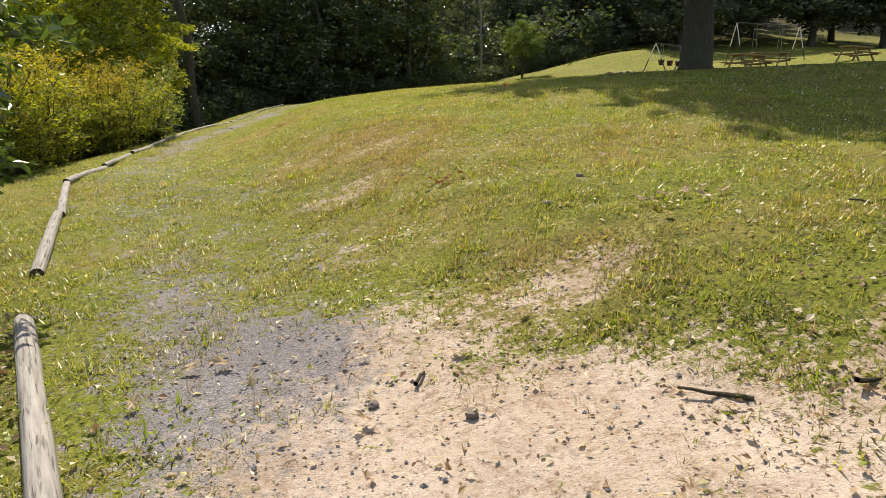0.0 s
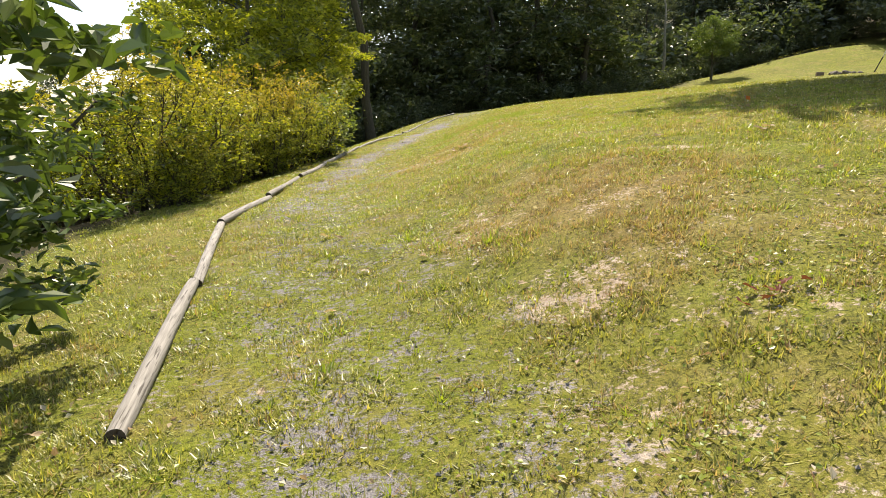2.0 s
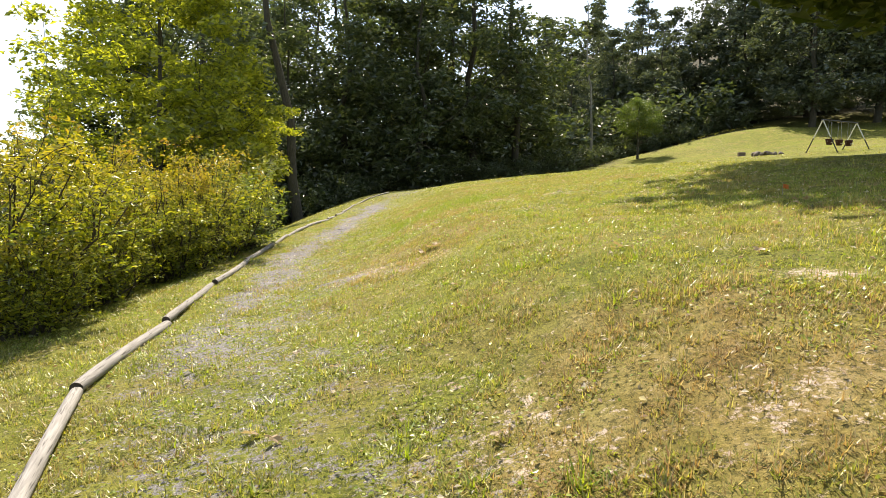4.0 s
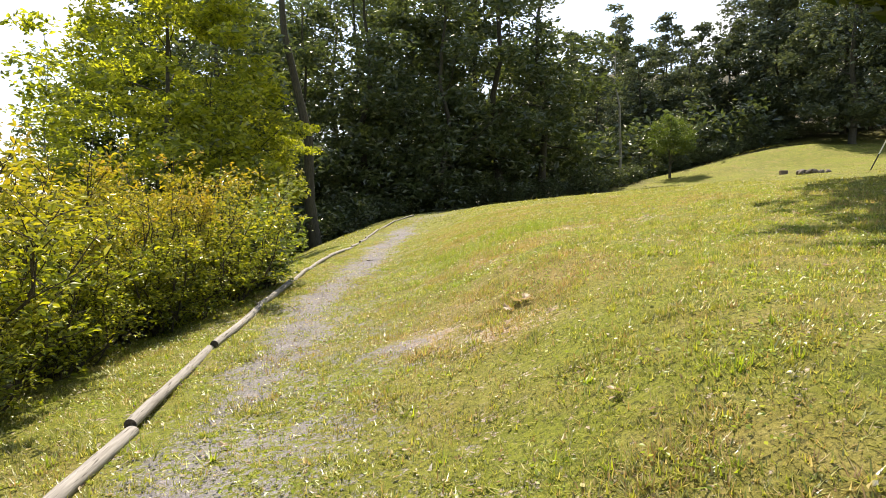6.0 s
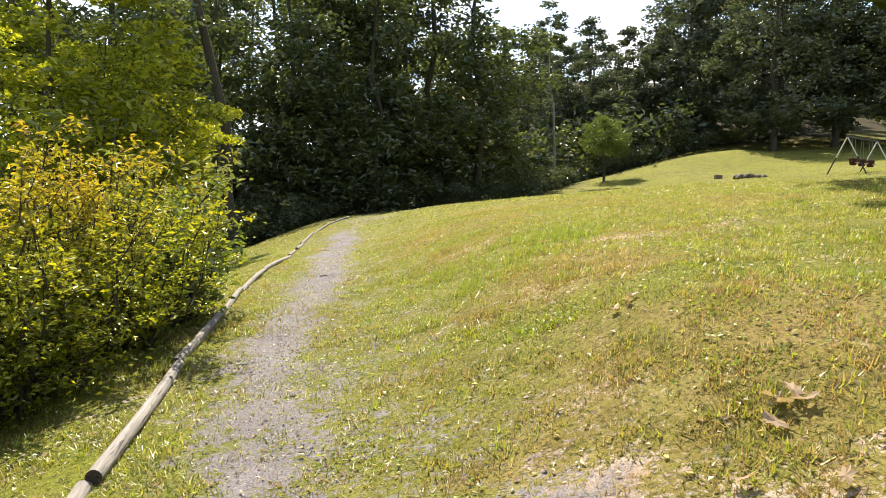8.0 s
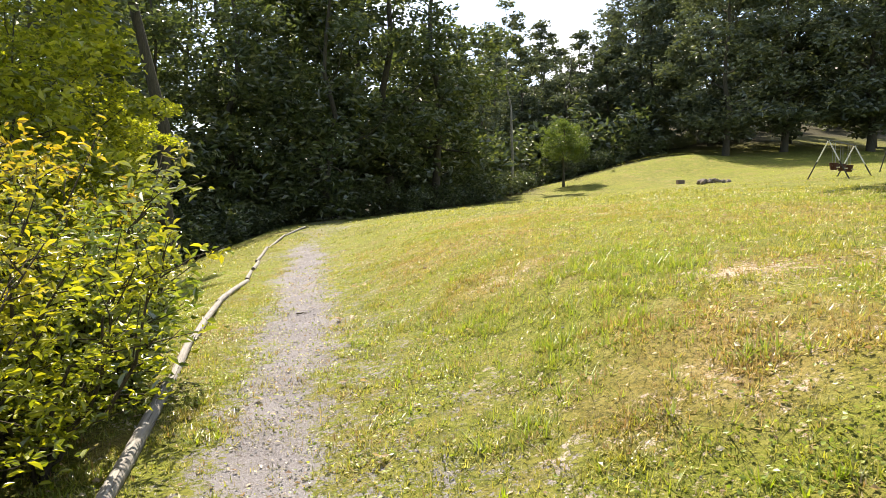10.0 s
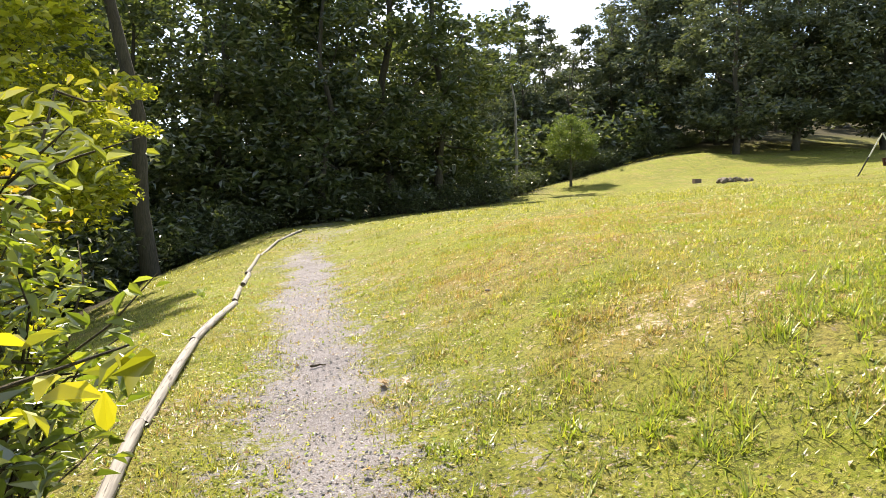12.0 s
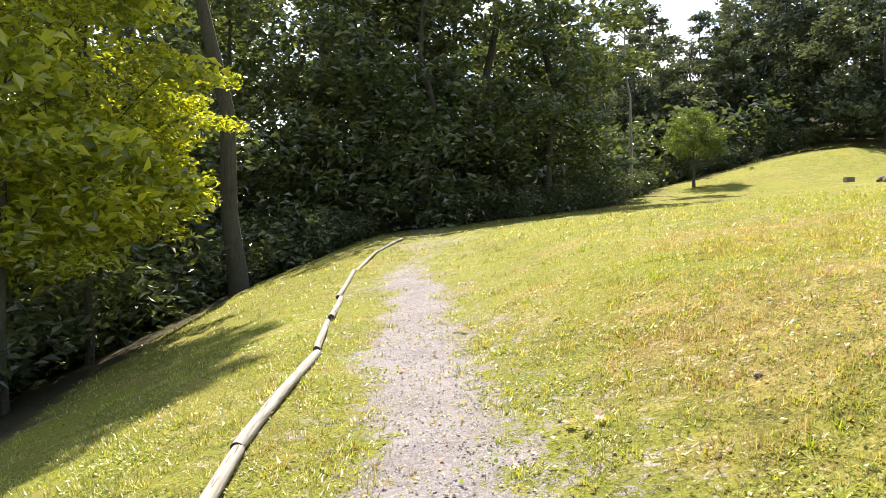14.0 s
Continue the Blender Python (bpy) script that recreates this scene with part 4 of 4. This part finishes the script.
def marker_flag():
    """A small survey flag on a wire."""
    root = new("marker_flag")
    part("wire", rod((0, 0, -0.05), (0, 0, 0.24), 0.003, 6), M_CHAIN, root)
    bm = bmesh.new()
    grid = [[bm.verts.new((0.004 + 0.10 * i / 4, 0.010 * math.sin(i * 1.5 + j), 0.15 + 0.08 * j / 2 - 0.006 * i)) for i in range(5)] for j in range(3)]
    for j in range(2):
        for i in range(4):
            bm.faces.new((grid[j][i], grid[j][i + 1], grid[j + 1][i + 1], grid[j + 1][i]))
    bmesh.ops.solidify(bm, geom=bm.faces[:], thickness=0.002)
    part("cloth", bm, M_FLAG, root, "faded orange plastic cloth")
    return tagged(root, "small orange marker flag on a wire in the lawn", "flag")


stand(marker_flag(), 0.67, 15.0, -10, 0.6)


# ---- stones, leaves and pebbles ----
def rock(seed, r):
    bm = bmesh.new()
    bmesh.ops.create_icosphere(bm, subdivisions=2, radius=r)
    for v in bm.verts:
        d = 1 + 0.35 * noise.noise(v.co * (2.2 / r) + Vector((seed * 3.7, 0, 0)))
        v.co = Vector((v.co.x * d * 1.25, v.co.y * d, v.co.z * d * 0.7))
    me = bpy.data.meshes.new("stone")
    bm.to_mesh(me)
    bm.free()
    me.materials.append(M_ROCK)
    return me


fire_ring = new("fire_ring")
for k in range(22):
    ang = 2 * math.pi * k / 13 + (0.3 if k > 12 else 0)
    r = 0.85 if k < 13 else 0.62
    ob = part("stone", rock(k % 5, 0.085 + 0.03 * (k % 4)), M_ROCK, fire_ring)
    ob.matrix_basis = pose(r * math.cos(ang), r * math.sin(ang), 0.06 + 0.05 * (k % 3 == 0) + (0.08 if k > 12 else 0), 9 * k, 0, 40 * k)
tagged(stand(fire_ring, 17.5, 50.5), "ring of grey stones for a camp fire on the lawn", "fire ring")
stub = new("concrete_block", bpy.data.meshes.new("block"))
bm = board(0.45, 0.3, 0.3, Matrix.Translation((0, 0, 0.12)), 0.02)
bm.to_mesh(stub.data)
bm.free()
stub.data.materials.append(M_BLOCK)
tagged(stand(stub, 17.3, 53.8), "low brown concrete block standing in the grass", "block")


def pebbles(seed, count):
    rng = np.random.default_rng(seed)
    x, y = rng.uniform(-8, 3, count * 8), rng.uniform(2, 34, count * 8)
    ok = rng.random(len(x)) < np.clip(path_field(x, y) + 0.05 * (1 - cover_field(x, y)), 0, 1)
    x, y = x[ok][:count], y[ok][:count]
    n = len(x)
    p = np.stack([x, y, land(x, y) + 0.004], 1)
    s = rng.uniform(0.003, 0.008, (n, 1)) * rng.choice([1.0, 1.0, 1.7], (n, 1))
    octa = np.array([[1, 0, 0], [0, 1, 0], [-1, 0, 0], [0, -1, 0], [0, 0, 0.7], [0, 0, -0.7]])
    jit = octa[None] * rng.uniform(0.6, 1.3, (n, 6, 1))
    a = rng.uniform(0, 6.28, n)
    c, sn = np.cos(a)[:, None], np.sin(a)[:, None]
    jit = np.stack([jit[..., 0] * c - jit[..., 1] * sn, jit[..., 0] * sn + jit[..., 1] * c, jit[..., 2]], -1)
    verts = (p[:, None] + jit * s[:, None]).reshape(-1, 3)
    f = np.array([[0, 1, 4], [1, 2, 4], [2, 3, 4], [3, 0, 4]])
    return verts, (np.arange(n)[:, None, None] * 6 + f[None]).reshape(-1, 3)


tagged(new("gravel", fast_mesh("gravel", *pebbles(31, 34000), M_PEBBLE)), "loose grey gravel on the worn path", "gravel", kind="stuff")


def litter(seed, count, xr, yr, lo, hi):
    rng = np.random.default_rng(seed)
    x, y = rng.uniform(*xr, count), rng.uniform(*yr, count)
    p = np.stack([x, y, land(x, y) + rng.uniform(0.008, 0.025, count)], 1)
    return leaf_cloud(rng, p, rng.uniform(lo, hi, count), 1.6, 0.0, 0.62, 0.16)


v, f = litter(43, 1500, (-0.9, 1.9), (3.6, 5.6), 0.010, 0.034)
tagged(new("leaf_litter", fast_mesh("leaf_litter", v, f, M_HUSK)), "crumbled dark brown leaves on the bare soil", "leaf litter", kind="stuff")
v, f = litter(44, 900, (-3.4, -0.5), (3.8, 6.4), 0.008, 0.026)
tagged(new("leaf_litter", fast_mesh("leaf_litter", v, f, M_HUSK)), "crumbled dark brown leaves on the worn gravel", "leaf litter", kind="stuff")
rng = np.random.default_rng(45)
y = rng.uniform(10.5, 27, 3200)
x = edge_x(y) + 1.0 + rng.normal(size=3200) * 0.75
p = np.stack([x, y, land(x, y) + rng.uniform(0.008, 0.02, 3200)], 1)
v, f = leaf_cloud(rng, p, rng.uniform(0.010, 0.032, 3200), 1.6, 0.0, 0.62, 0.16)
tagged(new("leaf_litter", fast_mesh("leaf_litter", v, f, M_DEADLEAF)), "pale crumbled leaves lying along the gravel path", "leaf litter", kind="stuff")
v, f = litter(46, 1600, (-4.6, -2.75), (3.4, 6.6), 0.02, 0.055)
keep = np.repeat((v.reshape(-1, 4, 3)[:, 0, 0] - edge_x(v.reshape(-1, 4, 3)[:, 0, 1])) < -0.06, 4)
v = np.where(keep[:, None], v, v + np.array([-1.2, 0, -0.05]))
v[:, 2] = np.where(keep, v[:, 2], land(v[:, 0], v[:, 1]) + 0.012)
tagged(new("leaf_litter", fast_mesh("leaf_litter", v, f, M_HUSK)), "brown fallen leaves and chips below the first log", "leaf litter", kind="stuff")
v, f = litter(42, 350, (-3.0, 1.6), (4.0, 6.2), 0.02, 0.05)
tagged(new("leaf_litter", fast_mesh("leaf_litter", v, f, M_DEADLEAF)), "dry brown leaves scattered over the bare soil", "leaf litter", kind="stuff")
tagged(new("leaf_litter", fast_mesh("leaf_litter", *litter(41, 9000, (-7, 5), (3, 30), 0.015, 0.045), M_DEADLEAF)), "small dry brown leaves scattered in the grass", "leaf litter", kind="stuff")


def oak_leaf(seed):
    """A curled dry leaf with lobes."""
    rng = random.Random(seed)
    bm = bmesh.new()
    outline = []
    for k in range(16):
        ang = 2 * math.pi * k / 16
        r = (0.050 if k % 2 else 0.030) * rng.uniform(0.8, 1.15)
        outline.append(bm.verts.new((r * math.cos(ang) * 1.5, r * math.sin(ang) * 0.9, 0.010 * math.sin(2 * ang + seed) + 0.010 * rng.random())))
    mid = bm.verts.new((0, 0, 0.0))
    for k in range(16):
        bm.faces.new((mid, outline[k], outline[(k + 1) % 16]))
    me = bpy.data.meshes.new("fallen_leaf")
    bm.to_mesh(me)
    bm.free()
    me.materials.append(M_DEADLEAF)
    return me


LEAVES = [oak_leaf(k) for k in range(5)]
rng = random.Random(9)
for k in range(110):
    x, y = rng.uniform(-6.0, 3.0), rng.uniform(4.0, 27.0)
    ob = new("fallen_leaf", LEAVES[k % 5])
    ob.matrix_basis = pose(x, y, float(land(x, y)) + 0.035, rng.uniform(-20, 20), rng.uniform(-20, 20), rng.uniform(0, 360)) @ Matrix.Scale(rng.uniform(0.4, 0.8), 4)
    tagged(ob, "curled dry pale-brown leaf lying on the grass", "leaf", "fallen leaves")

# the larger leaves, stones and sticks that lie beside the path
for k, (x, y, n_leaves, size) in enumerate([(-3.4, 15.09, 5, 1.35), (-3.39, 16.73, 3, 1.2), (-3.73, 14.8, 1, 1.1), (-3.5, 14.63, 1, 1.1), (-5.25, 22.14, 4, 1.2), (-5.25, 19.8, 2, 1.0),
                                           (-4.98, 24.03, 3, 1.2), (0.14, 6.47, 2, 1.3), (0.08, 6.6, 2, 1.2), (-0.23, 6.46, 3, 1.1), (-4.12, 10.7, 2, 1.3), (-2.95, 10.28, 1, 1.2),
                                           (-2.58, 5.53, 2, 1.2), (-2.81, 5.25, 1, 1.0), (-0.2, 11.5, 2, 1.4), (0.32, 14.0, 2, 1.3), (-5.32, 27.05, 2, 1.2), (-4.3, 12.2, 1, 1.0)]):
    for j in range(n_leaves):
        ob = new("fallen_leaf", LEAVES[(k + j) % 5])
        px, py = x + 0.09 * math.sin(k * 3 + j * 2.1) * (n_leaves > 1), y + 0.07 * math.cos(k * 2 + j * 1.7) * (n_leaves > 1)
        ob.matrix_basis = pose(px, py, float(land(px, py)) + 0.04, 15 * math.sin(k + j), 20 * math.cos(k * j), 77 * (k + 2 * j)) @ Matrix.Scale(size * 0.62, 4)
        tagged(ob, "curled dry pale-brown leaf lying on the grass", "leaf", "fallen leaves")
for k in range(7):
    px, py = -1.36 + 0.11 * math.sin(k * 2.4) + 0.02 * k, 8.02 + 0.07 * math.cos(k * 1.9)
    me = LEAVES[k % 5].copy()
    me.materials[0] = M_REDLEAF
    ob = new("fallen_leaf", me)
    ob.matrix_basis = pose(px, py, float(land(px, py)) + 0.045, 25 * math.sin(k), 25 * math.cos(2 * k), 67 * k) @ Matrix.Scale(0.6, 4)
    tagged(ob, "curled dark red-brown leaf lying on the grass", "leaf", "red fallen leaves")
for k, (x, y, r) in enumerate([(-4.07, 24.03, 0.02), (-1.55, 4.95, 0.025), (-0.75, 6.9, 0.028), (-0.4, 7.3, 0.022), (-1.9, 5.1, 0.02)]):
    ob = tagged(new("stone", rock(k + 5, r)), "small rounded grey stone lying on the ground", "stone", "loose stones")
    ob.matrix_basis = pose(x, y, float(land(x, y)) + r * 0.4, 0, 0, 63 * k)
for k, (x, y, length, turn) in enumerate([(-1.71, 5.26, 0.13, 70), (-0.75, 4.75, 0.24, 150), (0.75, 5.9, 0.3, 160), (-0.3, 4.6, 0.18, 20), (-5.7, 23.0, 0.12, 10), (-0.1, 4.35, 0.22, 60)]):
    q = np.random.default_rng(k + 70)
    line = bent(q, (-length / 2, 0, 0), (length / 2, 0, 0), 6, 0.05)
    ob = tagged(new("stick", fast_mesh("stick", *tube(line, np.linspace(0.010, 0.005, 6), 6), M_TWIG, True)), "short dry brown stick lying on the ground", "stick", "sticks")
    ob.matrix_basis = pose(x, y, float(land(x, y)) + 0.016, 0, 0, turn)
